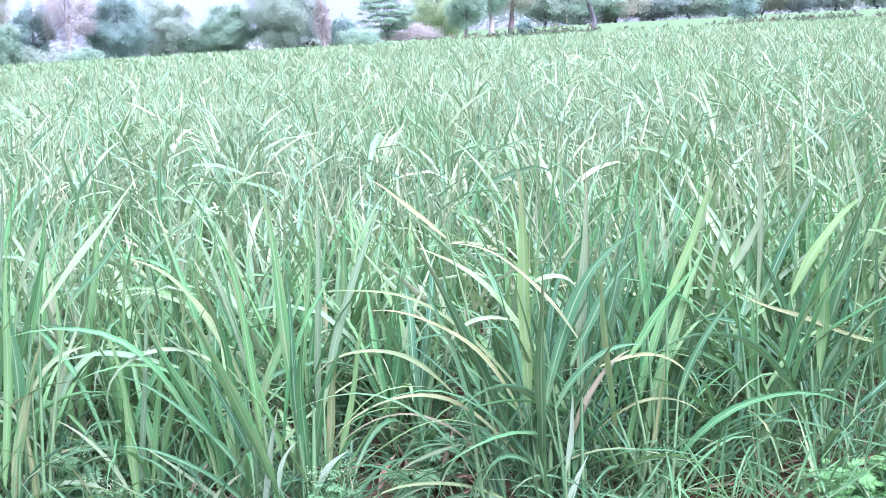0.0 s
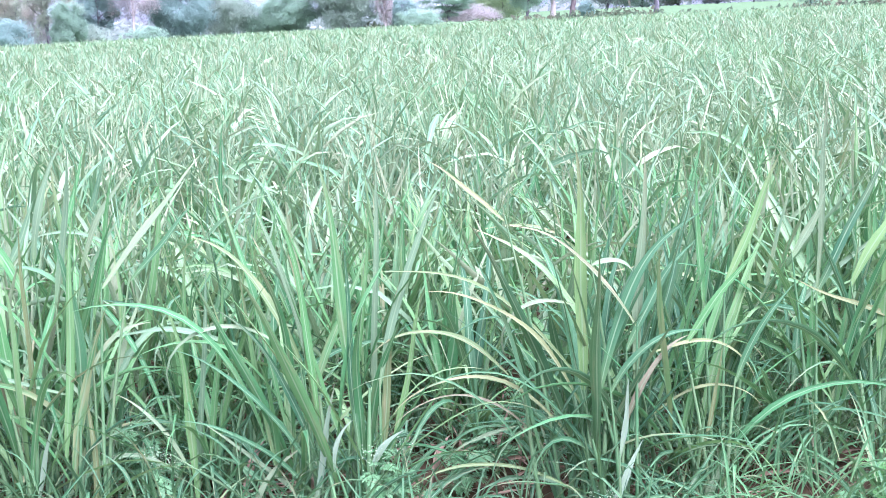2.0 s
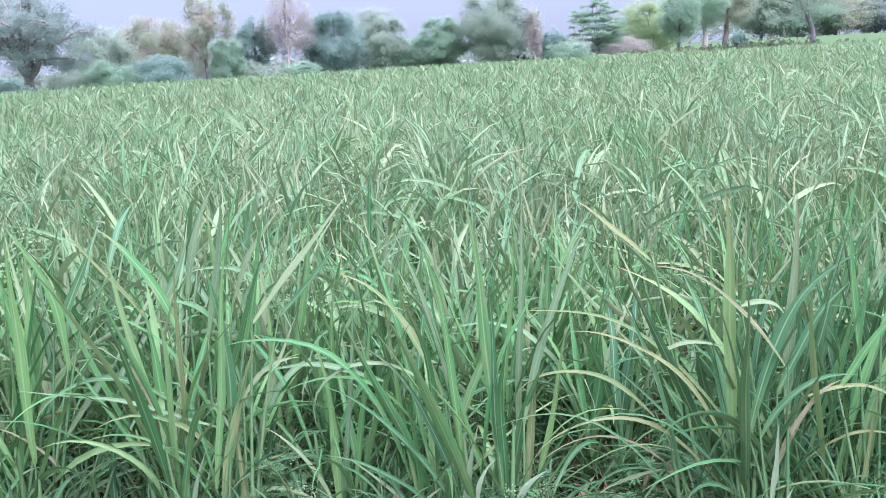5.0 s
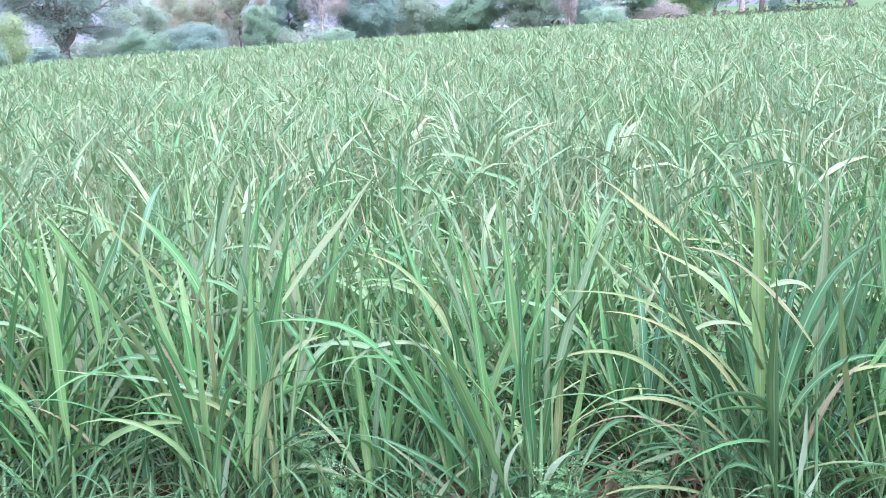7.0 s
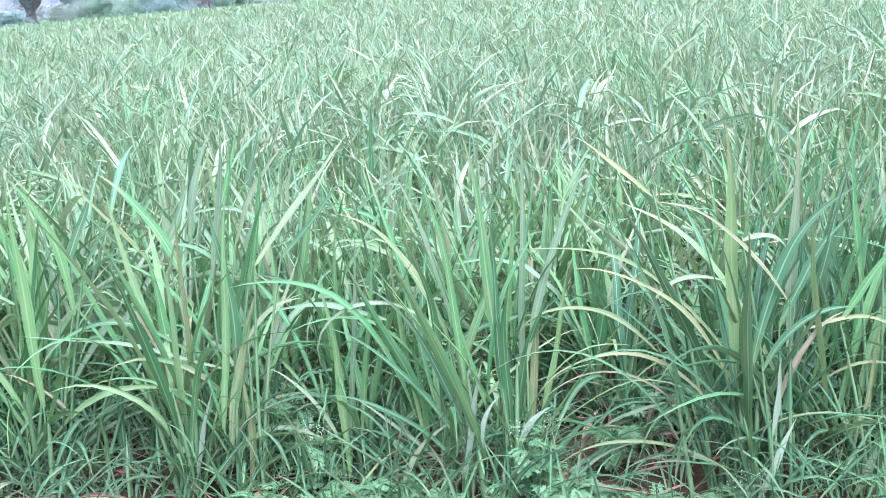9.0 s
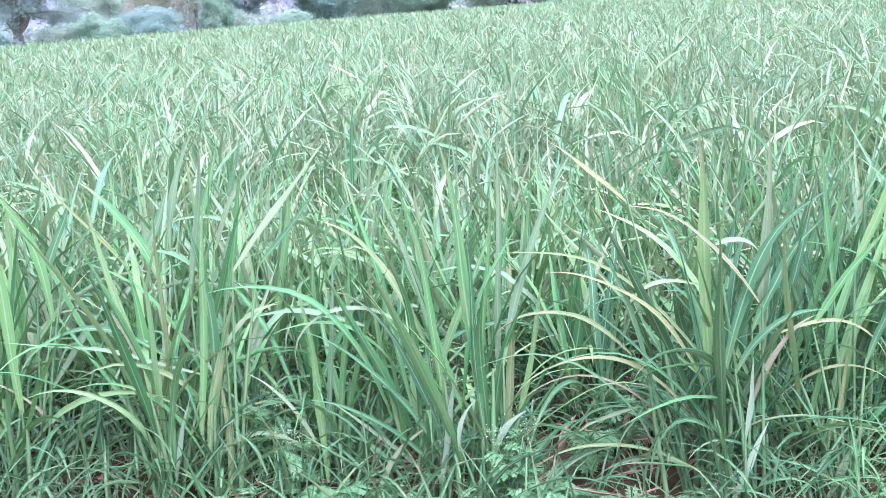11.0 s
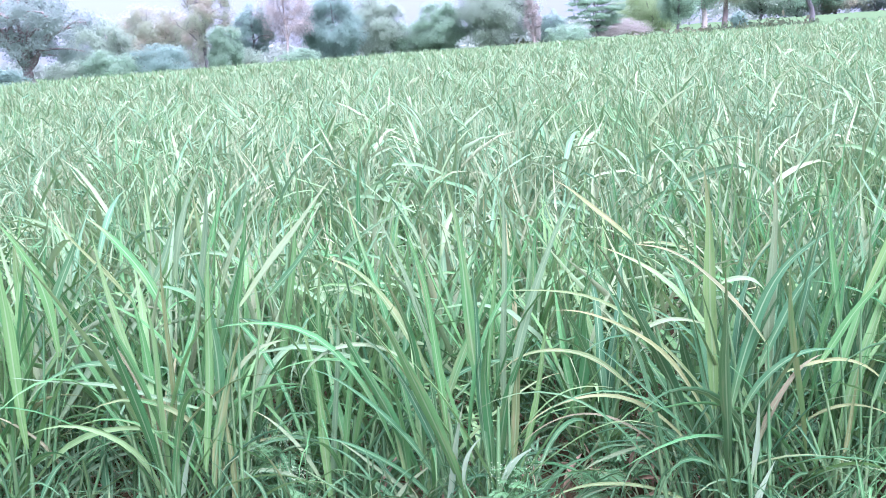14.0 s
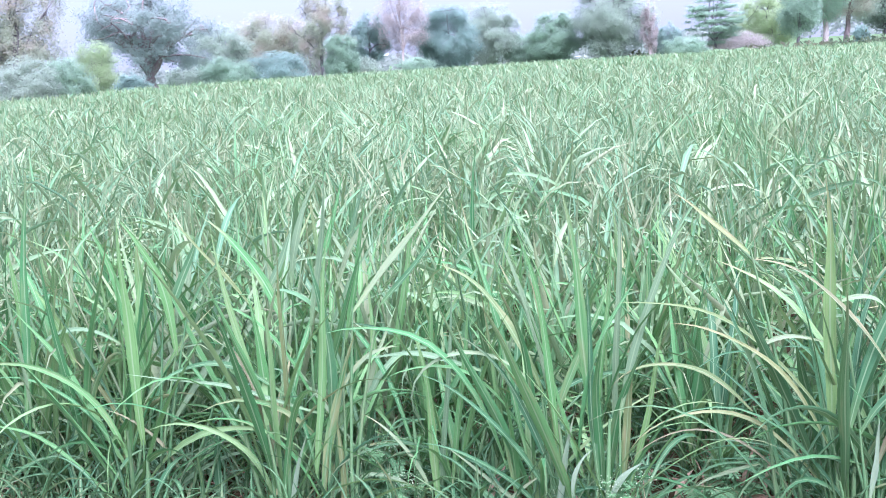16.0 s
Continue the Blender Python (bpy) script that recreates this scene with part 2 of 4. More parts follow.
def blade_arrays(base, az, rise, bend, length, width, segs=6, fold=0.22, twist=0.0, power=1.6, wide=3, roll=0.0):
    """Long pointed leaf blades, all at once. az: heading clockwise from +y; rise: starting slope; bend: how far it turns down."""
    n = len(az)
    s = np.linspace(0, 1, segs + 1)
    mid = (s[1:] + s[:-1]) / 2
    th = rise[:, None] - bend[:, None] * mid[None] ** power
    step = (length / segs)[:, None]
    h = np.concatenate([np.zeros((n, 1)), np.cumsum(np.cos(th) * step, 1)], 1)
    z = np.concatenate([np.zeros((n, 1)), np.cumsum(np.sin(th) * step, 1)], 1)
    ca, sa = np.cos(az)[:, None], np.sin(az)[:, None]
    centre = base[:, None] + np.stack([h * sa, h * ca, z], 2)
    tn = rise[:, None] - bend[:, None] * s[None] ** power
    along = np.stack([np.cos(tn) * sa, np.cos(tn) * ca, np.sin(tn)], 2)
    side = np.stack([ca + 0 * tn, -sa + 0 * tn, 0 * tn], 2)
    normal = np.cross(side, along)
    tw = np.broadcast_to(np.asarray(roll), (n,))[:, None] + np.broadcast_to(np.asarray(twist), (n,))[:, None] * s[None]
    c, q = np.cos(tw)[..., None], np.sin(tw)[..., None]
    side, normal = side * c + normal * q, normal * c - side * q
    shape = (0.26 + 0.74 * np.minimum(1, s / 0.38) ** 0.8) * np.clip(1 - s ** 2.1, 0.012, 1)
    ph = (np.sin(az * 37.7 + length * 91.3) * 43.7)[:, None]
    centre = centre + side * ((0.012 * length)[:, None] * np.sin(s[None] * 7 + ph) * s[None])[..., None] + np.array([0, 0, 1.0]) * ((0.008 * length)[:, None] * np.sin(s[None] * 11 + 2 * ph) * s[None])[..., None]
    w = (width[:, None] * shape[None] * (1 + 0.1 * np.sin(s[None] * 13 + 3 * ph)) / 2)[..., None]
    if wide == 3:
        ring = np.stack([centre - side * w + normal * w * fold, centre - normal * w * fold, centre + side * w + normal * w * fold], 2)
        us = [0.0, 0.5, 1.0]
    else:
        ring = np.stack([centre - side * w, centre + side * w], 2)
        us = [0.0, 1.0]
    verts = ring.reshape(-1, 3)
    one = []
    for i in range(segs):
        for j in range(wide - 1):
            a = i * wide + j
            one.append((a, a + 1, a + wide + 1, a + wide))
    faces = (np.array(one)[None] + (np.arange(n) * (segs + 1) * wide)[:, None, None]).reshape(-1, 4)
    uv = np.stack(np.meshgrid(us, s), 2).reshape(-1, 2)
    return verts, faces, np.tile(uv, (n, 1))


def ground_z(x, y):
    """Flat by the crop; a gentle rise far off on the right hand."""
    a = np.degrees(np.arctan2(x, np.maximum(y, 0.1)))
    r = np.hypot(x, y)
    up = np.clip((a - 7) / 6, 0, 1) * np.clip((r - 108) / 80, 0, 1)
    return 1.6 * up * up * (3 - 2 * up)


# ---------------------------------------------------------------- ground
def build_ground():
    xs = np.concatenate([np.linspace(-3000, -260, 8), np.linspace(-200, -12, 30), np.linspace(-8, 8, 60), np.linspace(12, 200, 30), np.linspace(260, 3000, 8)])
    ys = np.concatenate([np.linspace(-600, -20, 6), np.linspace(-8, 10, 60), np.linspace(13, 100, 20), np.linspace(104, 240, 30), np.linspace(280, 3500, 8)])
    gx, gy = np.meshgrid(xs, ys)
    gz = ground_z(gx, gy)
    near = (np.abs(gx) < 8) & (gy < 10) & (gy > -8)
    gz = gz + np.where(near, 0.02 * np.sin(gx * 9 + gy * 3) * np.sin(gy * 7) + 0.01 * np.sin(gx * 23 - gy * 17), 0)
    nx = len(xs)
    i = (np.arange(len(ys) - 1)[:, None] * nx + np.arange(nx - 1)[None]).ravel()
    faces = np.stack([i, i + 1, i + nx + 1, i + nx], 1)
    ob = new("ground", mesh_from("ground", np.stack([gx, gy, gz], 2).reshape(-1, 3), faces, SOIL))
    return tagged(ob, "bare brown soil turning to pale grass far off", "ground", kind="structure")


build_ground()


# ---------------------------------------------------------------- the far trees
def tube(path, radii, sides=6):
    """Verts and quads of a tapered tube along a path."""
    path = np.asarray(path, float)
    t = np.gradient(path, axis=0)
    t /= np.linalg.norm(t, axis=1)[:, None] + 1e-9
    ref = np.where(np.abs(t[:, 2:]) > 0.9, [[1.0, 0, 0]], [[0, 0, 1.0]])
    a = np.cross(t, ref)
    a /= np.linalg.norm(a, axis=1)[:, None]
    b = np.cross(t, a)
    ang = np.linspace(0, 2 * np.pi, sides, endpoint=False)
    ring = path[:, None] + np.asarray(radii)[:, None, None] * (np.cos(ang)[None, :, None] * a[:, None] + np.sin(ang)[None, :, None] * b[:, None])
    faces = []
    for i in range(len(path) - 1):
        for j in range(sides):
            k = (j + 1) % sides
            faces.append((i * sides + j, i * sides + k, (i + 1) * sides + k, (i + 1) * sides + j))
    return ring.reshape(-1, 3), np.array(faces)


def joined(pieces):
    verts, faces, at = [], [], 0
    for v, f in pieces:
        verts.append(v)
        faces.append(f + at)
        at += len(v)
    return np.concatenate(verts), np.concatenate(faces)


def tree(name, label, az, dist, height, spread, crown, bark, seed, trunk=0.3, thick=None, leaves=2600, gaps=0.35, size=0.2, category="tree", lean=0.0, limbs=7, flat=0.0):
    """A tree: a tapered trunk, limbs that curve out to the crown's shell, twigs, and small leaves in clumps round them."""
    rg = np.random.default_rng(seed)
    x, y = dist * math.sin(radians(az)), dist * math.cos(radians(az))
    root = new(name)
    root.location = (x, y, float(ground_z(np.array(x), np.array(y))) - 0.05)
    tagged(root, label, category, "trees along the far edge of the field" if category == "tree" else "bushes along the far edge of the field")
    thick = thick or height * 0.026
    low = trunk * height
    half_w, half_h = spread / 2, (height - low * 0.75) / 2
    mid = height - half_h
    pieces, spots = [], []

    def bough(a, b, r0, r1, sag, steps=6, sides=5):
        s = np.linspace(0, 1, steps)[:, None]
        m = np.array([(a[0] * 0.65 + b[0] * 0.35), (a[1] * 0.65 + b[1] * 0.35), b[2] * 0.55 + a[2] * 0.45 + sag]) + rg.normal(0, 0.05, 3) * spread * 0.5
        path = a * (1 - s) ** 2 + 2 * m * s * (1 - s) + b * s ** 2
        path[1:-1] += rg.normal(0, 0.012 * spread, (steps - 2, 3))
        pieces.append(tube(path, r0 + (r1 - r0) * s[:, 0], sides))
        return path

    # the trunk, a little crooked
    top = np.array([lean * height + rg.normal(0, 0.02 * height), rg.normal(0, 0.02 * height), max(low, 0.15 * height)])
    stem = bough(np.array([0.0, 0, -0.1]), top, thick * 1.15, thick * 0.7, 0.0, 6, 8)
    pieces.append(tube([np.array([0, 0, -0.1]), np.array([0, 0, 0.12 * low + 0.05])], [thick * 1.6, thick * 1.1], 8))
    lead = bough(stem[-1], np.array([top[0], top[1], height * 0.9]), thick * 0.65, thick * 0.12, 0.0)
    for i in range(limbs):
        a = 2 * math.pi * (i + rg.random() * 0.7) / limbs
        el = rg.uniform(-0.35, 1.0)
        rr = math.sqrt(max(0.05, 1 - el * el)) * rg.uniform(0.7, 0.98)
        end = np.array([top[0] + math.cos(a) * rr * half_w, top[1] + math.sin(a) * rr * half_w, mid + el * half_h * 0.9])
        src = stem[-1] if rg.random() < 0.6 else lead[rg.integers(1, 4)]
        path = bough(src, end, thick * rg.uniform(0.38, 0.55), thick * 0.09, 0.1 * half_h)
        spots.append(end)
        for j in range(5):
            k = rg.integers(2, 6)
            d = rg.normal(0, 1, 3)
            d[2] = d[2] * 0.6 + 0.35
            tip = path[k] + d / np.linalg.norm(d) * rg.uniform(0.16, 0.34) * spread
            e = (tip - [top[0], top[1], mid]) / [half_w, half_w, half_h]
            q = np.linalg.norm(e)
            if q > 1:
                tip = np.array([top[0], top[1], mid]) + e / q * [half_w, half_w, half_h]
            bough(path[k], tip, thick * 0.2, thick * 0.05, 0.05 * half_h, 4, 4)
            spots += [tip, (tip + path[k]) / 2]
    v, f = joined(pieces)
    part("trunk", mesh_from("trunk", v, f, BARKS[bark]), root)
    if leaves:
        t = np.array(spots)
        t = t[rg.random(len(t)) > gaps * 0.5]
        core = np.array([top[0], top[1], mid])
        k = int(150 * (1 - gaps) ** 1.3)
        d = rg.normal(0, 1, (k, 3))
        d *= (rg.uniform(0.3, 0.95, k) ** 0.6 / np.linalg.norm(d, axis=1))[:, None]
        t = np.concatenate([t, d * [half_w, half_w, half_h] + core])
        if flat:
            step = flat * height
            t[:, 2] = np.round(t[:, 2] / step) * step + rg.normal(0, 0.02, len(t)) * height
        n = int(leaves * (11.5 if dist < 150 else 5.0))
        loose = (0.034 + 0.026 * (1 - gaps)) * rg.uniform(0.4, 1.5, (n, 1))
        c = t[rg.integers(0, len(t), n)] + rg.normal(0, 1, (n, 3)).clip(-1.5, 1.5) * np.array([spread, spread, height * (0.25 if flat else 0.75)]) * loose
        c = c[(c[:, 2] > low * 0.5) & (c[:, 2] < height * 1.03)]
        n = len(c)
        # leaves lie like loose shingles, facing out and up
        out = (c - core) / [half_w, half_w, half_h]
        face = out * 0.7 + [0, 0, 0.55] + rg.normal(0, 0.34, (n, 3))
        face /= np.linalg.norm(face, axis=1)[:, None]
        a = np.cross(face, rg.normal(0, 1, (n, 3)))
        a /= np.linalg.norm(a, axis=1)[:, None]
        b = np.cross(face, a)
        sz = 0.5 * size * (0.66 if dist < 150 else 0.9) * rg.uniform(0.5, 1.35, (n, 1))
        a, b = a * sz, b * sz * 0.55
        leaf = np.stack([c - a - b, c - a * 0.8 + b, c + a], 1).reshape(-1, 3)
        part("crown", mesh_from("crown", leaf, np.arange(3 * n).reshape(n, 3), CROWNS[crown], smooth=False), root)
    return root


def bush(label, az, dist, height, spread, crown, seed, leaves=1500, size=0.17):
    return tree("bush", label, az, dist, height, spread, crown, "dark", seed, trunk=0.05, thick=0.05, leaves=leaves, gaps=0.05, size=size, category="bush", limbs=8)


# heading, distance, height, spread
tree("tree", "tall airy tree with thin grey-green foliage", -20.6, 68, 7.8, 5.2, "warm", "dark", 1, 0.22, leaves=3400, gaps=0.2, size=0.17)
bush("low rounded grey-green bush at the field edge", -20.2, 64, 3.0, 3.2, "grey", 2, 2600, 0.12)
bush("low blue-green bush at the field edge", -18.8, 66, 2.9, 2.8, "green", 3, 2600, 0.12)
bush("bright yellow-green bushy young tree", -17.5, 72, 3.9, 2.8, "bright", 4, 3200, 0.12)
tree("tree", "large old tree with spreading dark branches and a reddish trunk", -15.1, 88, 7.6, 8.6, "dusk", "red", 5, 0.24, 0.42, 4600, 0.55, 0.2, limbs=12)
bush("small blue-green bush beneath a large tree", -16.0, 84, 2.1, 2.4, "blue", 6, 900)
bush("small grey shrub standing in a gap between trees", -13.8, 95, 2.5, 2.8, "grey", 7, 900)
tree("tree", "round grey-green tree of middling height", -12.2, 100, 5.5, 5.2, "grey", "dark", 8, 0.1, leaves=3200, gaps=0.15)
tree("tree", "broad olive-green tree with a domed crown", -10.2, 104, 6.1, 6.0, "warm", "dark", 9, 0.1, leaves=3600, gaps=0.15)
bush("dense blue-green bush in front of the trees", -12.0, 94, 2.8, 4.0, "green", 10, 2000)
bush("dense bluish bush in front of the trees", -9.9, 95, 3.0, 4.8, "blue", 11, 2200)
tree("tree", "tall airy tree with grey branches showing", -8.0, 100, 7.2, 5.5, "warm", "dark", 12, 0.3, leaves=1700, gaps=0.6)
tree("tree", "brownish thin-leaved tree behind the bushes", -9.0, 108, 5.6, 4.3, "pink", "dark", 13, 0.2, leaves=1600)
bush("upright fresh green bush before the trees", -7.2, 97, 4.1, 2.7, "green", 14, 2200)
tree("tree", "dark blue-green tree with broken crown", -5.9, 106, 5.9, 3.8, "blue", "dark", 15, 0.15, leaves=2600, gaps=0.3)
bush("low brownish-grey bush beside taller trees", -6.2, 99, 2.3, 2.6, "grey", 16, 1000)
tree("tree", "nearly bare tree with a pale forked trunk and pinkish twigs", -4.6, 104, 7.4, 4.5, "pink", "pale", 17, 0.35, 0.14, 1500, 0.3, 0.17)
bush("low dark green bush beneath a bare tree", -4.1, 100, 2.0, 3.6, "green", 18, 1000)
tree("tree", "dense dark blue-green tree", -2.5, 106, 5.9, 5.0, "blue", "dark", 19, 0.1, leaves=5000, gaps=0.05)
tree("tree", "dense grey-green tree with a domed crown", -0.8, 110, 6.2, 5.2, "grey", "dark", 20, 0.12, leaves=4600, gaps=0.1)
bush("low grey-green thicket between trees", 0.6, 112, 3.5, 4.6, "green", 21, 2000)
tree("tree", "small rounded dark green tree", 2.0, 110, 5.0, 4.5, "green", "dark", 22, 0.12, leaves=3800, gaps=0.1)
tree("tree", "large dense tree with drooping grey-green branches", 4.4, 108, 6.9, 6.6, "grey", "dark", 23, 0.14, 0.3, 6000, 0.1)
tree("tree", "narrow dead tree with dry pinkish leaves", 5.9, 105, 5.7, 1.6, "pink", "pale", 24, 0.12, leaves=420, gaps=0.5)
bush("upright bluish shrub on the field bank", 6.7, 110, 3.8, 2.5, "blue", 25, 1400)
bush("low green shrub on the field bank", 7.4, 108, 2.5, 4.0, "green", 26, 1500)
tree("tree", "small tree with flat layered branches", 8.6, 118, 6.0, 5.0, "green", "dark", 27, 0.3, leaves=2400, gaps=0.3, flat=0.1)
bush("dry pinkish-brown thorn bush", 9.6, 120, 2.7, 6.0, "pink", 28, 1700)
tree("tree", "pale green round tree with drooping twigs", 10.9, 125, 6.1, 6.8, "bright", "dark", 29, 0.18, leaves=4200, gaps=0.2)
tree("tree", "dark-leaved tree with a slender dark trunk", 12.0, 118, 5.9, 4.0, "green", "dark", 30, 0.4, leaves=2200, gaps=0.2)
tree("tree", "tall tree with a pale pinkish trunk", 13.1, 140, 7.9, 5.8, "green", "pale", 31, 0.42, 0.3, 3000, 0.2)
tree("tree", "tall tree with a reddish trunk in pale grass", 14.0, 145, 7.9, 6.4, "warm", "red", 32, 0.4, 0.3, 3000, 0.2)
bush("small dense dark green shrub on the bank", 14.5, 122, 2.5, 1.6, "blue", 33, 1600, 0.12)
tree("tree", "thin-leaved tree with a dark forked trunk", 17.4, 125, 10.0, 9.0, "grey", "dark", 34, 0.36, 0.26, 2000, 0.5, limbs=4, lean=-0.04)
for i in range(11):
    a = 15.4 + i * 1.5
    h, w = (8.1, 6.6, 6.2, 6.4, 6.4, 6.8, 6.9, 7.0, 7.3, 7.0, 7.5)[i], 11.0 + (i * 7 % 4)
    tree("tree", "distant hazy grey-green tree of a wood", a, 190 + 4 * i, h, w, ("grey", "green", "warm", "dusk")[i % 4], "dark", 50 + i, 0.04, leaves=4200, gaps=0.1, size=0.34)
bush("dark conical shrub on the field bank", 23.7, 150, 4.2, 3.4, "blue", 70, 1800)


def field_bank():
    """A low earth bank along the field's far right edge."""
    a = np.radians(np.linspace(4.5, 40, 60))
    rings = []
    for r, z in ((108.5, 0.0), (109.6, 1.1), (110.6, 1.2), (112.5, 0.2)):
        x, y = r * np.sin(a), r * np.cos(a)
        rings.append(np.stack([x, y, ground_z(x, y) * (z > 0.5) * 0.4 + z + (0.09 * np.sin(a * 330) + 0.07 * np.sin(a * 877)) * (z > 0.5)], 1))
    v = np.stack(rings, 1).reshape(-1, 3)
    i = (np.arange(59)[:, None] * 4 + np.arange(3)[None]).ravel()
    ob = new("field_bank", mesh_from("field_bank", v, np.stack([i, i + 4, i + 5, i + 1], 1), SOIL))
    tagged(ob, "low earth bank at the far field edge", "bank", kind="structure")
    rg = np.random.default_rng(8)
    n = 4200
    t = np.radians(rg.uniform(5, 32, n))
    spot = np.radians(rg.uniform(4, 33, 150))
    gap = np.abs(t[:, None] - spot[None]).min(1)
    patch = 1.6 * np.sin(t * 31) + 1.2 - gap / 0.0016
    keep = rg.random(n) < np.clip(0.4 + 0.3 * patch, 0.03, 1)
    t, patch = t[keep], patch[keep]
    n = len(t)
    r = 109.8 + rg.normal(0, 0.6, n)
    c = np.stack([r * np.sin(t), r * np.cos(t), 1.05 + rg.gamma(1.5, 0.08, n) * np.clip(1 + 0.3 * patch, 0.4, 2)], 1)
    u, w = rg.normal(0, 0.11, (n, 3)), rg.normal(0, 0.06, (n, 3))
    quad = np.stack([c - u, c + w, c + u, c - w], 1).reshape(-1, 3)
    sc = new("bank_scrub", mesh_from("bank_scrub", quad, np.arange(4 * n).reshape(n, 4), CROWNS["scrub"], smooth=False))
    tagged(sc, "patchy dark scrub and dry weeds on the bank", "scrub", kind="stuff")


field_bank()


def distant_woods():
    """The far belt of woods that closes the plain behind the nearer trees."""
    rg = np.random.default_rng(44)
    n = 26000
    a = np.radians(rg.uniform(-45, 50, n))
    r = rg.uniform(255, 300, n)
    x, y = r * np.sin(a), r * np.cos(a)
    deg = np.degrees(a)
    top = np.interp(deg, [-45, -12, 6, 13, 22, 26, 50], [4.0, 3.4, 3.2, 9.0, 9.5, 7.0, 6.0]) * (0.8 + 0.12 * np.sin(a * 61) + 0.1 * np.sin(a * 143 + 2) + 0.07 * np.sin(a * 377))
    c = np.stack([x, y, ground_z(x, y) + top * rg.random(n) ** 0.7], 1)
    u, w = rg.normal(0, 0.5, (n, 3)), rg.normal(0, 0.34, (n, 3))
    quad = np.stack([c - u, c + w, c + u, c - w], 1).reshape(-1, 3)
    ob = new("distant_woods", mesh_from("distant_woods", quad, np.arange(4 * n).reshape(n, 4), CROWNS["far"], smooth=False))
    tagged(ob, "far belt of haze-paled woods beyond the fields", "woods", kind="stuff")


distant_woods()


# ---------------------------------------------------------------- the cane field
def field_edge(a):
    """Distance of the field's far edge at a heading in degrees."""
    return np.interp(a, [-40, -21, -15, -10, 0, 8, 14, 40], [52, 62, 84, 92, 104, 104, 100, 108])


def field(name, label, near, far, per, segs, wide, seed, width, tall, low):
    """Joined leaf blades over one belt of the field. per: blades a square metre; low: where the blades begin."""
    rg = np.random.default_rng(seed)
    half = 0.66
    count = int(per * ((far ** 2 - near ** 2) * half + 4 * (far - near)))
    y = np.sqrt(rg.random(count) * (far ** 2 - near ** 2) + near ** 2)
    x = (rg.random(count) * 2 - 1) * (half * y + 2.0)
    a = np.degrees(np.arctan2(x, y))
    keep = np.hypot(x, y) < field_edge(a)
    # blades stand in clumps
    cell = 0.42
    cx, cy = (np.floor(x / cell) + 0.5) * cell, (np.floor(y / cell) + 0.5) * cell
    h1 = np.modf(np.sin(cx * 12.9898 + cy * 78.233) * 43758.5453)[0]
    h2 = np.modf(np.sin(cx * 39.346 + cy * 11.135) * 24634.6345)[0]
    pull = 0.6
    x = x + (cx + h1 * 0.15 - x) * pull
    y = y + (cy + h2 * 0.15 - y) * pull
    x, y, h1, h2 = x[keep], y[keep], h1[keep], h2[keep]
    n = len(x)
    size = tall * (1 + 0.12 * h1) * rg.uniform(0.84, 1.07, n)
    z0 = tall * low * rg.uniform(0.7, 1.3, n)
    kind = rg.random(n)
    erect, flop = kind < 0.58, kind > 0.84
    rise = np.radians(np.where(erect, rg.uniform(48, 88, n), np.where(flop, rg.uniform(28, 66, n), rg.uniform(55, 80, n))))
    bend = np.radians(np.where(erect, rg.uniform(-6, 22, n), np.where(flop, rg.uniform(20, 85, n), rg.uniform(50, 150, n))))
    z0 = np.where(flop, tall * rg.uniform(0.5, 0.85, n), z0)
    reach = np.maximum(size - z0, 0.2)
    length = np.where(erect, reach / np.sin(rise) * 1.03, np.where(flop, rg.uniform(0.3, 0.6, n), reach * rg.uniform(0.95, 1.25, n)))
    v, f, uv = blade_arrays(np.stack([x, y, z0], 1), rg.uniform(0, 2 * np.pi, n), rise, bend, length, width * rg.uniform(0.45, 1.25, n), segs, 0.3, rg.normal(0, 0.8, n), 1.6, wide, rg.normal(0, 0.7, n))
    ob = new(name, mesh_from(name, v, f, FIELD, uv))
    return tagged(ob, label, "crop field", kind="stuff")


NEAR_END = 7.0
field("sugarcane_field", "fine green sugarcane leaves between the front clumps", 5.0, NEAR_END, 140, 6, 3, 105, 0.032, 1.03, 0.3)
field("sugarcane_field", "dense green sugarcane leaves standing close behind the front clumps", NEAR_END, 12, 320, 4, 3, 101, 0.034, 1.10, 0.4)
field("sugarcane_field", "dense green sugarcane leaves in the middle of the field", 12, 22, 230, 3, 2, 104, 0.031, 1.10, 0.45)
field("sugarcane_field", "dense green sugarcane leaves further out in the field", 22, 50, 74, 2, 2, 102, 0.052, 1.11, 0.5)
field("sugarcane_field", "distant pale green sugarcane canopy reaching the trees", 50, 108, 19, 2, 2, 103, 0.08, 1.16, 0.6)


# ---------------------------------------------------------------- the front cane clumps
def leaf_mesh(seed):
    """Three habits of leaf: upright, arching over, and spreading low."""
    rg = np.random.default_rng(seed)
    style = seed % 3
    rise = radians((rg.uniform(62, 88), rg.uniform(52, 80), rg.uniform(34, 66))[style])
    bend = radians((rg.uniform(-6, 46), rg.uniform(50, 150), rg.uniform(15, 100))[style])
    wide = (rg.uniform(0.024, 0.046), rg.uniform(0.018, 0.034), rg.uniform(0.014, 0.028))[style]
    v, f, uv = blade_arrays(np.zeros((1, 3)), np.zeros(1), np.array([rise]), np.array([bend]), np.array([rg.uniform(0.78, 1.05)]), np.array([wide]),
                            12, 0.3, np.array([rg.normal(0, 0.8)]), 1.7, 3, np.array([rg.normal(0, 0.6)]))
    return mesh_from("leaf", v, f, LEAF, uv)


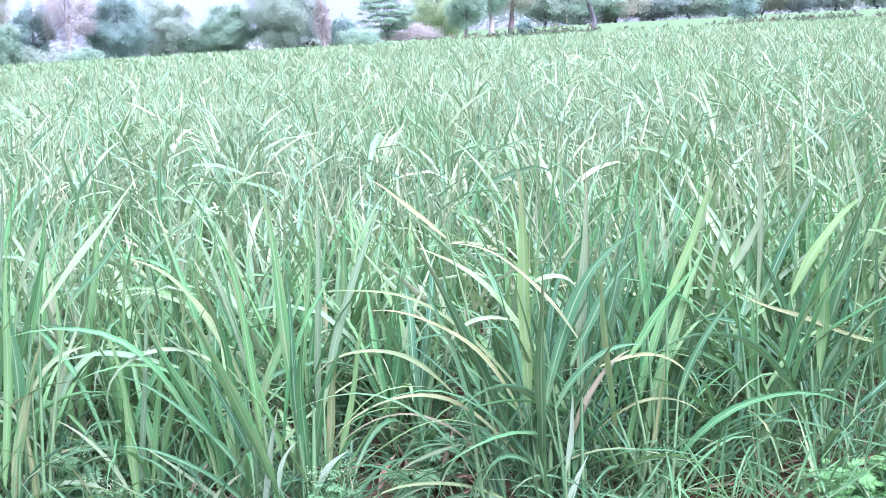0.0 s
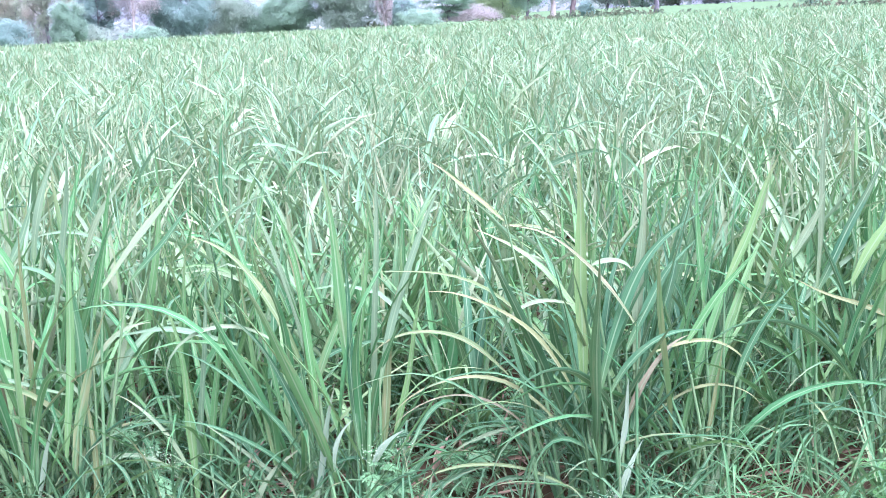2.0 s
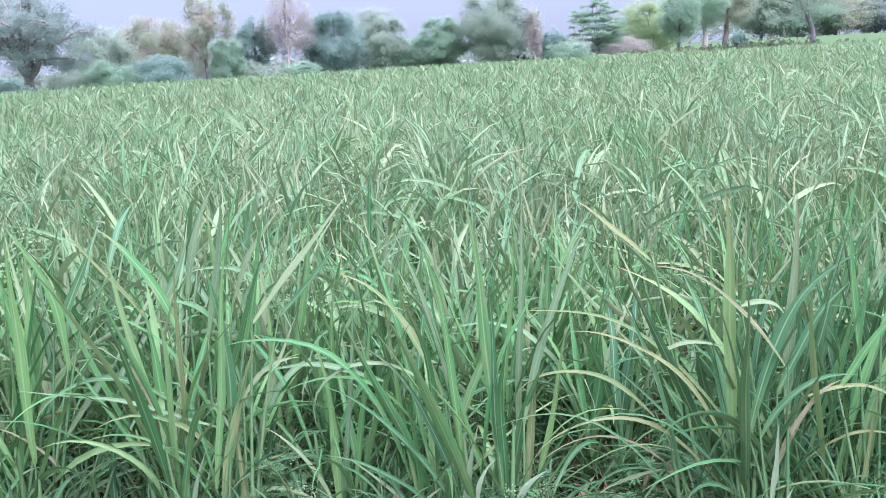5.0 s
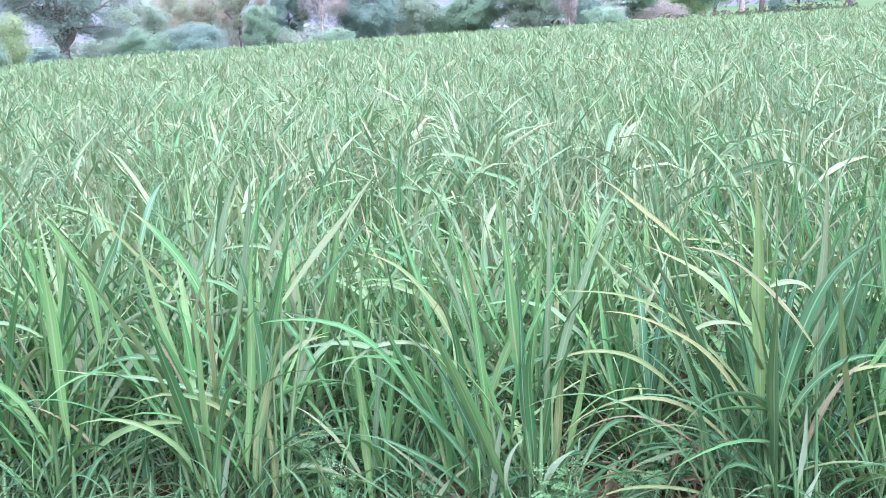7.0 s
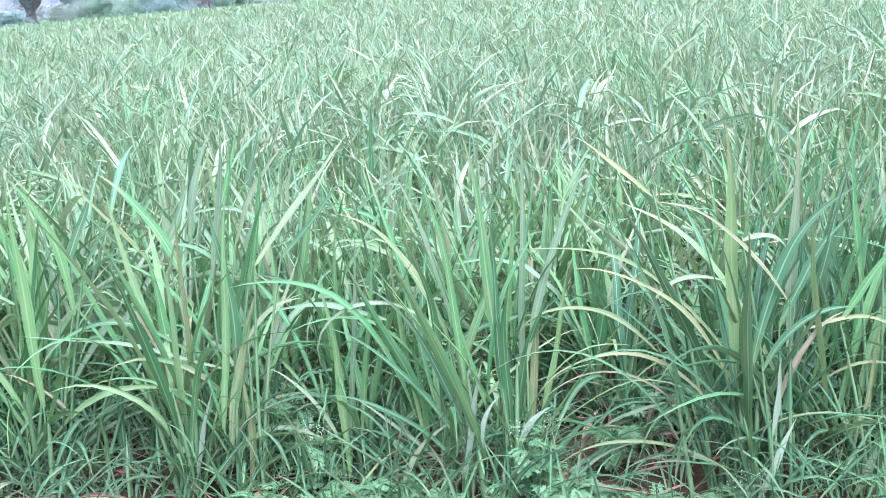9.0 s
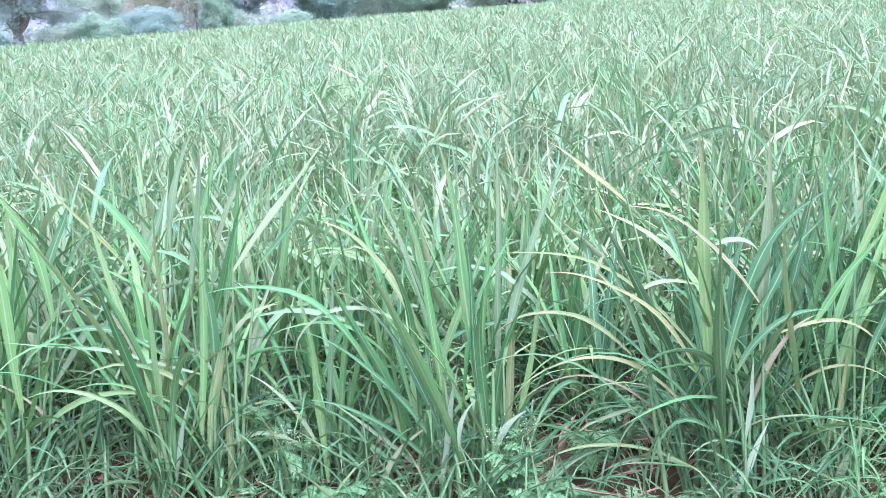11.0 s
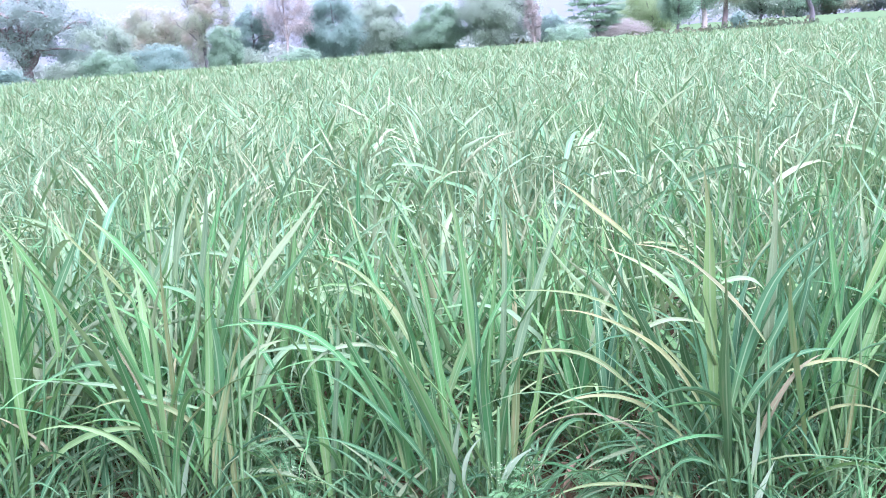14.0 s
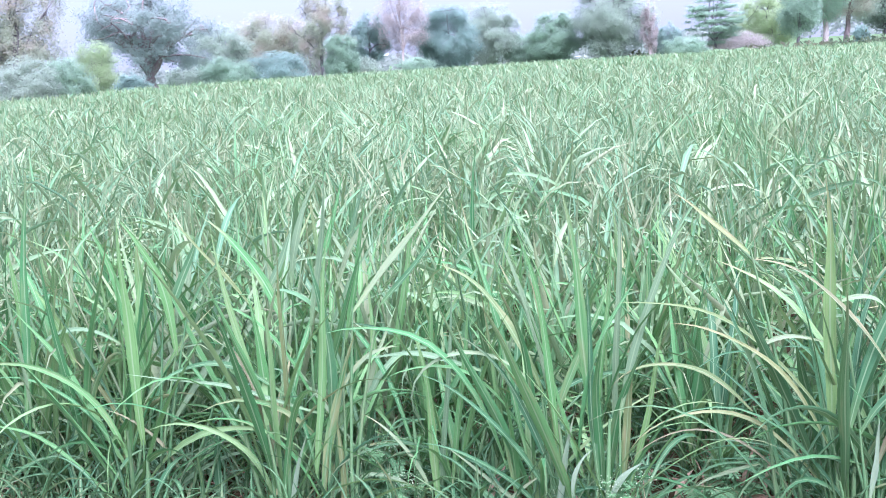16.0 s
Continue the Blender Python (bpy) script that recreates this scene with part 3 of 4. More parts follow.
LEAVES = [leaf_mesh(i) for i in range(60)]
# dark copies: deep green leaves, and painted shade low down and inside
DEEP_SHADE_LEAVES = [me.copy() for me in LEAVES]
for me in DEEP_SHADE_LEAVES:
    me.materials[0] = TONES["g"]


def stalk_mesh(foot, top, thick=0.013):
    """A leaf-sheathed stem from foot to top, thickest a little above the ground."""
    foot, top = np.array(foot, float), np.array(top, float)
    s = np.linspace(0, 1, 6)[:, None]
    path = foot + (top - foot) * s
    path[:, :2] = foot[:2] + (top[:2] - foot[:2]) * s ** 1.5
    v, f = tube(path, thick * np.array([0.95, 1.0, 0.95, 0.85, 0.7, 0.42]), 7)
    return mesh_from("stalk", v, f, STALK)


STALKS = [stalk_mesh((0, 0, -0.03), (0.02 * (i % 3 - 1), 0.015 * (i % 2), 0.30 + 0.03 * i), 0.009 + 0.001 * (i % 3)) for i in range(8)]


def cane_clump(x, y, seed, leaves=22, tall=1.0, label="leafy green sugarcane clump with long arching leaves", special=(), kinds=LEAVES):
    """One clump. special: leaves of their own shape: offset, depth, height, heading, rise, bend, length, width, tone."""
    rg = np.random.default_rng(seed)
    root = new("sugarcane_clump")
    root.location = (x, y, 0)
    tagged(root, label, "sugarcane", "sugarcane clumps along the field's front")
    tillers = []
    for i in range(rg.integers(3, 5)):
        px, py = rg.normal(0, 0.07, 2)
        lean_x, lean_y = rg.normal(0, 0.12) + px * 0.8, rg.normal(0, 0.1)
        if tall > 0.7:
            s = part("stalk", STALKS[rg.integers(0, 8)], root)
            s.location = (px, py, 0)
            s.rotation_euler = (-lean_y, lean_x, rg.uniform(0, 6.3))
        tillers.append((px, py, lean_x, lean_y, rg.normal(math.pi / 2, 0.7)))
    # leaves stand in two ranks up each tiller, the lower ones spreading, the upper ones upright
    per = max(1, math.ceil(leaves / len(tillers)))
    for i in range(leaves):
        px, py, lean_x, lean_y, plane = tillers[i % len(tillers)]
        up = (i // len(tillers) + rg.random()) / per
        chance = rg.random()
        style = (2 if chance < 0.6 else 1) if up < 0.4 or tall < 0.7 else (0 if chance < 0.68 else 1)
        o = part("leaf", kinds[rg.integers(0, 20) * 3 + style], root)
        z = (0.04 + 0.36 * up * rg.uniform(0.75, 1.15)) * min(1.0, tall)
        o.location = (px + math.sin(lean_x) * z, py + math.sin(lean_y) * z, z)
        side = plane if (i // len(tillers)) % 2 else plane + math.pi
        o.rotation_euler = (-lean_y * 0.6, lean_x * 0.6, side + rg.normal(0, 0.35))
        k = tall * rg.uniform(0.78, 1.06)
        o.scale = (rg.uniform(0.95, 1.4) * (0.55 + 0.45 * tall), k, k)
    for dx, dy, z, heading, rise, bend, length, width, tone in special:
        if z > 0.1:
            part("stalk", stalk_mesh((dx * 0.35 + rg.normal(0, 0.02), dy, -0.03), (dx, dy, z + 0.02), 0.0065), root)
        upright = rise - 0.4 * bend > 55
        roll = radians(rg.uniform(62, 86) if upright else rg.uniform(38, 62)) * (-1 if heading > 0 else 1)
        me = blade_arrays(np.array([[dx, dy, z]]), np.array([radians(heading + rg.uniform(-14, 14))]), np.array([radians(rise)]), np.array([radians(bend)]),
                          np.array([length]), np.array([width * 0.9]), 16, 0.2, np.array([(-0.15 if upright else -0.4) * roll]), 1.6, 3, np.array([roll]))
        part("leaf", mesh_from("leaf", me[0], me[1], TONES[tone], me[2]), root, {"o": "browning leaf", "y": "yellowing leaf"}.get(tone, ""))
    return root


# clumps in the front row, each with the leaves that set it apart
cane_clump(-1.44, 4.72, 500, 20, 0.92, "sugarcane clump with erect broad green leaves", [
    (0.04, -0.07, 0.39, -90, 87, -5, 0.84, 0.056, "f"),
    (0.18, -0.02, 0.71, -90, 87, 38, 0.56, 0.048, "f"),
    (0.13, 0.02, 0.83, 90, 61, -12, 0.38, 0.045, "g"),
    (0.25, -0.06, 0.88, 90, 61, 24, 0.29, 0.03, "g"),
    (0.59, -0.01, 0.8, -90, 69, 37, 0.51, 0.048, "f"),
    (0.47, 0.04, 0.86, -90, 53, 0, 0.51, 0.02, "y"),
    (0.17, -0.05, 0.27, -90, 63, 50, 0.39, 0.018, "o"),
    (0.3, 0.0, -0.01, 90, 94, 26, 0.61, 0.04, "g"),
    (-0.07, 0.05, -0.0, 90, 50, 70, 0.73, 0.033, "p"),
    (0.13, -0.04, 0.02, 90, 93, 101, 0.52, 0.018, "p"),
])
cane_clump(-0.91, 4.62, 501, 16, 0.9, "sugarcane clump with one brown-ribbed leaning leaf", [
    (0.07, 0.01, 0.55, -90, 42, 122, 0.67, 0.028, "g"),
    (0.21, -0.07, 0.5, -90, 19, 16, 0.76, 0.023, "p"),
    (0.02, -0.02, 0.31, -90, 79, 22, 0.56, 0.029, "o"),
    (0.02, 0.02, 0.3, -90, 84, 3, 0.65, 0.054, "f"),
    (0.07, -0.06, 0.35, 90, 449, -1, 0.8, 0.035, "y"),
    (0.06, -0.13, 0.13, 90, 76, 4, 0.35, 0.034, "w"),
    (-0.02, 0.04, 0.05, 90, 108, 114, 0.34, 0.018, "y"),
])
cane_clump(-0.7, 4.57, 502, 15, 0.88, "sugarcane clump with two pale leaves arching sideways", [
    (0.02, -0.05, 0.42, -90, 95, 23, 0.68, 0.058, "g"),
    (0.07, 0.0, 0.6, 90, 58, 67, 0.26, 0.031, "p"),
    (0.06, 0.05, 0.65, -90, -35, 21, 0.21, 0.016, "p"),
    (0.03, -0.04, 0.06, 90, 82, -20, 0.48, 0.029, "y"),
    (-0.1, 0.01, 0.07, 90, 58, 130, 0.59, 0.031, "p"),
    (0.13, -0.07, 0.88, 90, 50, 2, 0.57, 0.038, "p"),
    (0.22, -0.02, 0.89, 90, 46, -3, 0.36, 0.031, "g"),
])
cane_clump(-0.32, 4.55, 504, 13, 0.86, "slender sugarcane clump beside feathery weeds", [
    (0.19, 0.02, 0.63, -90, 19, 41, 0.5, 0.031, "p"),
    (0.01, -0.06, 0.09, -90, 90, 11, 0.74, 0.04, "f"),
    (0.01, -0.01, 0.07, 90, 85, 4, 0.93, 0.031, "p"),
    (0.31, 0.04, 0.76, -90, -68, 12, 0.24, 0.02, "p"),
    (-0.01, -0.05, 0.21, -90, 68, 46, 0.39, 0.023, "p"),
])
cane_clump(0.11, 4.4, 505, 16, 0.9, "sugarcane clump with leaves fanning out sideways", [
    (-0.03, 0.0, 0.57, -90, 72, 50, 0.62, 0.041, "y"),
    (-0.0, 0.05, 0.49, -90, -278, 18, 0.73, 0.036, "p"),
    (0.01, -0.04, 0.4, -90, 87, 12, 0.79, 0.035, "f"),
    (0.02, 0.01, 0.29, -90, 85, 3, 0.71, 0.034, "y"),
    (0.0, -0.07, 0.19, -90, 64, 43, 0.72, 0.028, "g"),
    (-0.02, -0.02, 0.13, -90, 52, 44, 0.57, 0.026, "g"),
    (-0.03, 0.02, 0.07, -90, 45, 11, 0.5, 0.023, "p"),
    (0.01, -0.06, 0.22, -90, 75, 36, 0.7, 0.028, "g"),
    (0.13, -0.01, 0.4, -90, 88, 7, 0.91, 0.052, "f"),
    (-0.02, -0.13, 0.13, 90, 78, -2, 0.44, 0.036, "w"),
    (-0.25, -0.05, 0.04, 90, 71, 54, 0.35, 0.033, "p"),
    (-0.04, 0.0, 0.59, -90, 51, 247, 0.83, 0.019, "p"),
])
cane_clump(0.29, 4.37, 506, 17, 0.9, "upright sugarcane clump with pale yellow-green leaves", [
    (0.03, 0.05, 0.3, 90, 89, 7, 1.05, 0.03, "p"),
    (0.04, -0.04, 0.25, 90, 85, 6, 0.61, 0.041, "y"),
    (-0.05, 0.01, 0.38, 90, 82, -3, 0.74, 0.028, "f"),
    (0.04, -0.07, 0.52, 90, 77, 20, 0.73, 0.037, "p"),
    (-0.01, -0.13, 0.24, 90, 69, 51, 0.19, 0.042, "w"),
    (-0.13, -0.13, 0.25, 90, 93, 68, 0.2, 0.022, "w"),
    (-0.04, -0.06, 0.28, -90, 87, -6, 0.74, 0.037, "g"),
    (0.07, -0.01, 0.26, 90, 74, -7, 0.59, 0.03, "f"),
])
cane_clump(1.01, 4.21, 507, 20, 0.92, "large sugarcane clump with long drooping leaves", [
    (-0.25, 0.04, 0.53, -90, 49, 104, 0.55, 0.024, "y"),
    (-0.05, -0.05, 0.3, -90, 56, 113, 0.76, 0.023, "y"),
    (-0.13, 0.0, 0.25, -90, 59, 115, 0.67, 0.014, "o"),
    (0.03, 0.05, 0.43, -90, 58, 62, 0.96, 0.029, "y"),
    (-0.02, -0.04, 0.42, -90, 65, 64, 0.73, 0.029, "y"),
    (-0.25, 0.01, 1.06, -90, 44, 10, 0.32, 0.025, "y"),
    (-0.02, -0.07, 0.49, 90, 89, -4, 0.81, 0.057, "f"),
    (-0.01, -0.02, 0.76, -90, 21, 176, 0.46, 0.02, "p"),
    (0.08, 0.02, 0.22, -90, 72, 10, 0.16, 0.022, "g"),
    (-0.07, -0.06, 0.15, -90, 30, 78, 0.63, 0.018, "y"),
    (-0.03, -0.01, 0.11, -90, 30, 79, 0.41, 0.021, "p"),
    (-0.23, 0.04, 0.35, -90, -12, 34, 0.28, 0.022, "p"),
], DEEP_SHADE_LEAVES)
cane_clump(1.12, 4.1, 508, 20, 0.95, "sugarcane clump with a pale upright leaf and dark slanting leaves", [
    (0.03, -0.05, 0.71, -90, 59, 47, 0.59, 0.031, "o"),
    (-0.06, -0.13, 0.3, 90, 79, -8, 0.27, 0.024, "w"),
    (0.05, 0.05, 0.49, 90, 87, 2, 0.78, 0.046, "p"),
    (-0.1, -0.04, 0.49, 90, 77, 51, 0.73, 0.047, "g"),
    (0.01, 0.01, 0.62, 90, 61, 22, 0.44, 0.04, "g"),
    (-0.07, -0.07, 0.5, 90, 62, 77, 0.4, 0.034, "g"),
    (-0.01, -0.02, 0.37, 90, 69, 50, 0.39, 0.031, "o"),
    (-0.1, 0.02, 0.91, 90, 21, 98, 0.17, 0.028, "p"),
    (-0.11, -0.13, 0.1, 90, 59, -6, 0.29, 0.032, "w"),
    (-0.14, -0.01, 0.05, 90, 99, 124, 0.15, 0.024, "p"),
    (0.25, 0.04, -0.0, 90, 63, -3, 0.28, 0.035, "p"),
], DEEP_SHADE_LEAVES)
cane_clump(1.46, 4.2, 514, 20, 0.92, "sugarcane clump with a red-tipped drooping leaf", [
    (-0.24, -0.05, 0.59, 90, 18, 119, 0.51, 0.021, "y"),
    (-0.22, 0.0, 0.36, 90, 40, 109, 0.45, 0.016, "y"),
    (0.06, 0.05, 0.78, 90, -297, -8, 0.49, 0.042, "f"),
    (-0.12, -0.04, 0.6, 90, 55, 10, 0.44, 0.036, "f"),
    (-0.03, 0.01, 0.72, -90, 86, -2, 0.47, 0.041, "f"),
    (0.05, -0.07, 0.47, 90, 70, 32, 0.4, 0.032, "g"),
    (-0.07, -0.02, 0.17, 90, 73, -17, 0.48, 0.018, "y"),
])
cane_clump(1.87, 4.35, 509, 20, 0.95, "sugarcane clump with a broad pale upright leaf", [
    (-0.0, 0.02, 0.05, 90, 89, 3, 0.7, 0.058, "f"),
    (-0.0, -0.06, 0.11, -90, 77, -12, 0.2, 0.015, "o"),
    (0.02, -0.01, 0.71, 90, 86, -4, 0.76, 0.028, "p"),
    (0.03, 0.04, 0.68, 90, 58, -7, 0.61, 0.043, "g"),
    (-0.09, -0.05, 0.85, 90, 56, -16, 0.26, 0.037, "p"),
    (0.03, 0.0, 0.16, 90, 70, 114, 0.46, 0.03, "g"),
    (0.18, 0.05, 0.17, 90, 8, 59, 0.24, 0.028, "p"),
])
cane_clump(2.16, 4.38, 510, 20, 0.95, "sugarcane clump with dark slanting leaves", [
    (0.18, -0.04, 0.53, -90, 382, -6, 0.65, 0.026, "y"),
    (-0.12, 0.01, 0.71, 90, 64, 43, 0.51, 0.047, "f"),
    (-0.05, -0.07, 0.45, 90, 85, -1, 0.5, 0.055, "f"),
    (0.16, -0.02, 0.92, -90, 81, 15, 0.47, 0.032, "p"),
    (-0.03, 0.02, 0.35, 90, 61, 42, 0.43, 0.032, "g"),
    (-0.19, -0.06, -0.02, 90, 31, 38, 0.21, 0.029, "p"),
], DEEP_SHADE_LEAVES)
cane_clump(-1.53, 4.95, 512, 20, 0.95, "sugarcane clump with leaning yellow-green leaves", [
    (0.1, -0.01, 0.51, -90, 76, 8, 0.71, 0.053, "f"),
    (0.07, 0.04, 0.54, 90, 89, -2, 0.59, 0.064, "f"),
    (0.02, -0.05, 0.33, -90, 68, 22, 0.43, 0.025, "y"),
    (-0.01, 0.0, 0.71, -90, 35, 163, 0.52, 0.025, "p"),
])
cane_clump(-1.94, 5.05, 513, 20, 0.95, "sugarcane clump with broad upright leaves", [
    (0.0, 0.05, 0.37, -90, 87, 9, 0.73, 0.059, "f"),
    (-0.15, -0.04, 0.3, 90, 29, 41, 0.28, 0.034, "p"),
    (0.03, 0.01, 0.06, 90, 65, 49, 0.32, 0.039, "p"),
    (0.2, -0.07, 0.62, -90, 77, 25, 0.36, 0.042, "f"),
    (0.0, -0.02, 0.12, -90, 84, 15, 0.42, 0.036, "g"),
    (0.21, 0.02, 0.34, -90, 26, 6, 0.4, 0.019, "p"),
])
cane_clump(-0.84, 4.85, 503, 17, 0.92, "tall pale sugarcane clump behind the front row", [
    (0.07, -0.06, 0.77, 90, 78, -6, 0.59, 0.045, "p"),
    (-0.0, -0.01, 0.92, 90, 84, 32, 0.45, 0.037, "p"),
    (0.16, 0.04, 0.89, 90, 70, 30, 0.43, 0.033, "p"),
    (-0.09, -0.05, 0.91, 90, 60, -13, 0.28, 0.035, "p"),
    (0.19, 0.0, 0.7, 90, 77, -2, 0.56, 0.037, "f"),
])

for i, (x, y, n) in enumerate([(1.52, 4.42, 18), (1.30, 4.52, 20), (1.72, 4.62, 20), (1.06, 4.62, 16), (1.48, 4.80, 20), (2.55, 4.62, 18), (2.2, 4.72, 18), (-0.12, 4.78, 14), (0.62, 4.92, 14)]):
    cane_clump(x, y, 700 + i, n, 0.84, "dense sugarcane clump with deep green leaves", kinds=DEEP_SHADE_LEAVES)


def back_clumps():
    rg = np.random.default_rng(77)
    n, row = 0, 0
    y = 5.05
    while y < NEAR_END:
        half = 0.5 * y + 0.35
        x = -half + rg.uniform(0, 0.4)
        while x < half + 0.5:
            if not (row == 0 and x < -1.35):
                cane_clump(x + rg.normal(0, 0.06), y + rg.normal(0, 0.08), 1000 + n, 32 if y < 6.2 else 28, 0.86 + rg.normal(0, 0.06))
            n += 1
            x += 0.4
        y += 0.4
        row += 1


back_clumps()


def low_tillers():
    """Short young shoots that fill the foot of the front rows."""
    rg = np.random.default_rng(91)
    for i in range(34):
        y = rg.uniform(4.62, 5.6)
        x = -0.5 * y - 0.2 + (i + rg.random()) / 34 * (y + 0.6)
        if 0.4 < x < 0.95 and y < 5.0:
            continue
        # dark leaves colour in the shade at the foot of the rows
        cane_clump(x, y, 2000 + i, 13, 0.62, "short young sugarcane shoots filling a gap", kinds=DEEP_SHADE_LEAVES)


low_tillers()


def front_shoots():
    """Knee-high shoots along the very edge of the field."""
    rg = np.random.default_rng(93)
    for i in range(30):
        x = -2.3 + 4.9 * (i + rg.random()) / 30
        y = np.interp(x, [-2.3, -1.4, -0.3, 0.2, 1.1, 1.35, 2.0, 2.6], [5.1, 4.62, 4.5, 4.36, 4.18, 4.05, 4.4, 4.2]) + rg.uniform(-0.06, 0.22)
        if 0.42 < x < 0.92:
            continue
        # dark leaves here too, for the shaded gaps along the edge
        cane_clump(x, y, 3000 + i, 9, 0.5, "knee-high sugarcane shoots at the field's edge", kinds=DEEP_SHADE_LEAVES)


front_shoots()

# ---------------------------------------------------------------- weeds and litter at the field's front
def weed_material(name="feathery_weed", dark=(0.08, 0.19, 0.065), light=(0.15, 0.29, 0.12)):
    k = Mat(name)
    rnd = k.t.nodes.new("ShaderNodeObjectInfo").outputs["Random"]
    col = k.mix(rnd, dark, light)
    col = k.mix(k.ramp(k.noise(30.0, 3.0), (0.4, 0.0), (0.7, 0.6)), col, light)
    k.link(col, k.b.inputs["Base Color"])
    k.b.inputs["Roughness"].default_value = 0.6
    k.leafy(col, 0.3)
    return k.m


def petal_material():
    k = Mat("small_white_flower")
    k.link(k.mix(k.noise(200.0), (0.33, 0.39, 0.24), (0.20, 0.28, 0.14)), k.b.inputs["Base Color"])
    k.b.inputs["Roughness"].default_value = 0.7
    return k.m


WEED, PETAL = weed_material(), petal_material()
WEED_BRIGHT = weed_material("bright_feathery_weed", (0.095, 0.25, 0.06), (0.15, 0.32, 0.095))


def feather_leaf(seed, material):
    """A finely cut leaf: a rib, side ribs and small lobes, drooping a little to the tip."""
    rg = np.random.default_rng(seed)
    quads = []

    def sliver(b, d, length, width):
        d = np.array([d[0], d[1], rg.normal(0, 0.12)])
        n = np.array([-d[1], d[0], 0]) * width / 2
        b = np.array([b[0], b[1], 0.0])
        quads.append(np.stack([b, b + d * length * 0.5 + n, b + d * length, b + d * length * 0.5 - n]))

    sliver((0, 0), (0, 1), 1.0, 0.03)
    for i in range(6):
        y = 0.2 + 0.13 * i
        for sd in (-1, 1):
            a = radians(rg.uniform(38, 58))
            d = (sd * math.sin(a), math.cos(a))
            ln = 0.42 * (1 - 0.09 * i) * rg.uniform(0.8, 1.1)
            sliver((0, y), d, ln, 0.03)
            for j in range(3):
                b = (d[0] * ln * (0.3 + 0.22 * j), y + d[1] * ln * (0.3 + 0.22 * j))
                for s2 in (-1, 1):
                    a2 = math.atan2(d[0], d[1]) + s2 * radians(42)
                    sliver(b, (math.sin(a2), math.cos(a2)), 0.17 * rg.uniform(0.7, 1.2), 0.038)
    v = np.concatenate(quads)
    v[:, 2] += 0.35 * v[:, 1] - 0.55 * v[:, 1] ** 2 - 0.25 * v[:, 0] ** 2
    return mesh_from("leaf", v, np.arange(len(v)).reshape(-1, 4), material, smooth=False)


FEATHERS = [feather_leaf(900 + i, WEED) for i in range(5)]
BRIGHT_FEATHERS = [feather_leaf(950 + i, WEED_BRIGHT) for i in range(5)]


def flower_mesh(seed, count, radius):
    """A spray of tiny round flower heads."""
    rg = np.random.default_rng(seed)
    bm = bmesh.new()
    for i in range(count):
        p = rg.normal(0, radius, 3) * (1, 1, 0.7)
        m = Matrix.Translation(p) @ Matrix.Diagonal((1, 1, 0.8, 1))
        bmesh.ops.create_icosphere(bm, subdivisions=1, radius=rg.uniform(0.0016, 0.0028), matrix=m)
    return bm


def feathery_weed(x, y, tall, wide, leaves, seed, flowers=0, label="low green weed with feathery leaves", feathers=None):
    rg = np.random.default_rng(seed)
    root = new("feathery_weed")
    root.location = (x, y, 0)
    tagged(root, label, "weed", "weeds at the field's front edge")
    stems = 4
    feet = []
    for i in range(stems):
        a, lean = rg.uniform(0, 6.3), rg.uniform(0.2, 0.5) * wide
        top = (math.cos(a) * lean, math.sin(a) * lean * 0.6, tall * rg.uniform(0.7, 1.0))
        s = np.linspace(0, 1, 5)[:, None]
        path = np.array(top) * s
        path[:, :2] *= s
        v, f = tube(path - [0, 0, 0.02], [0.005, 0.0045, 0.004, 0.003, 0.002], 5)
        part("stem", mesh_from("stem", v, f, WEED), root)
        feet.append(np.array(top))
        if i < flowers:
            o = part("flower_head", (flower_mesh(seed + i, 26, 0.026), PETAL), root, "spray of tiny white flowers")
            tagged(o, kind="stuff")
            o.location = np.array(top) + [0, 0, 0.02]
    for i in range(leaves):
        top = feet[i % stems]
        s = rg.uniform(0.15, 1.0)
        o = part("leaf", (feathers or FEATHERS)[rg.integers(0, 5)], root)
        o.location = (top[0] * s * s, top[1] * s * s, top[2] * s)
        o.rotation_euler = (rg.normal(0.25, 0.3), rg.normal(0, 0.3), rg.uniform(0, 6.3))
        k = wide * rg.uniform(0.32, 0.55) * (1.15 - 0.5 * s)
        o.scale = (k, k, k)
    return root


feathery_weed(-0.33, 4.30, 0.16, 0.26, 51, 1, 0, "low spreading blue-green weed with feathery leaves")
feathery_weed(-0.12, 4.28, 0.13, 0.22, 39, 2, 0, "low spreading blue-green weed with feathery leaves")
feathery_weed(0.33, 4.22, 0.33, 0.20, 54, 3, 3, "upright feathery weed with small white flower sprays")
feathery_weed(0.45, 4.25, 0.14, 0.20, 33, 4)
feathery_weed(-0.92, 4.35, 0.12, 0.18, 33, 5)
feathery_weed(-0.50, 4.72, 0.34, 0.26, 39, 6, 4, "thin feathery weed with many tiny white flowers")
feathery_weed(-0.42, 4.50, 0.28, 0.22, 30, 12, 4, "thin feathery weed with many tiny white flowers")
feathery_weed(2.12, 3.98, 0.24, 0.19, 120, 7, 0, "bright yellow-green feathery weed by the cane", BRIGHT_FEATHERS)
feathery_weed(2.28, 4.0, 0.24, 0.19, 110, 17, 0, "bright yellow-green feathery weed by the cane", BRIGHT_FEATHERS)
feathery_weed(0.80, 4.75, 0.30, 0.24, 39, 8)
feathery_weed(0.62, 4.55, 0.24, 0.22, 33, 9)
feathery_weed(1.00, 4.05, 0.16, 0.14, 21, 10, 3, "slender weed with a spray of pale buds")
feathery_weed(0.95, 4.95, 0.34, 0.26, 36, 11)
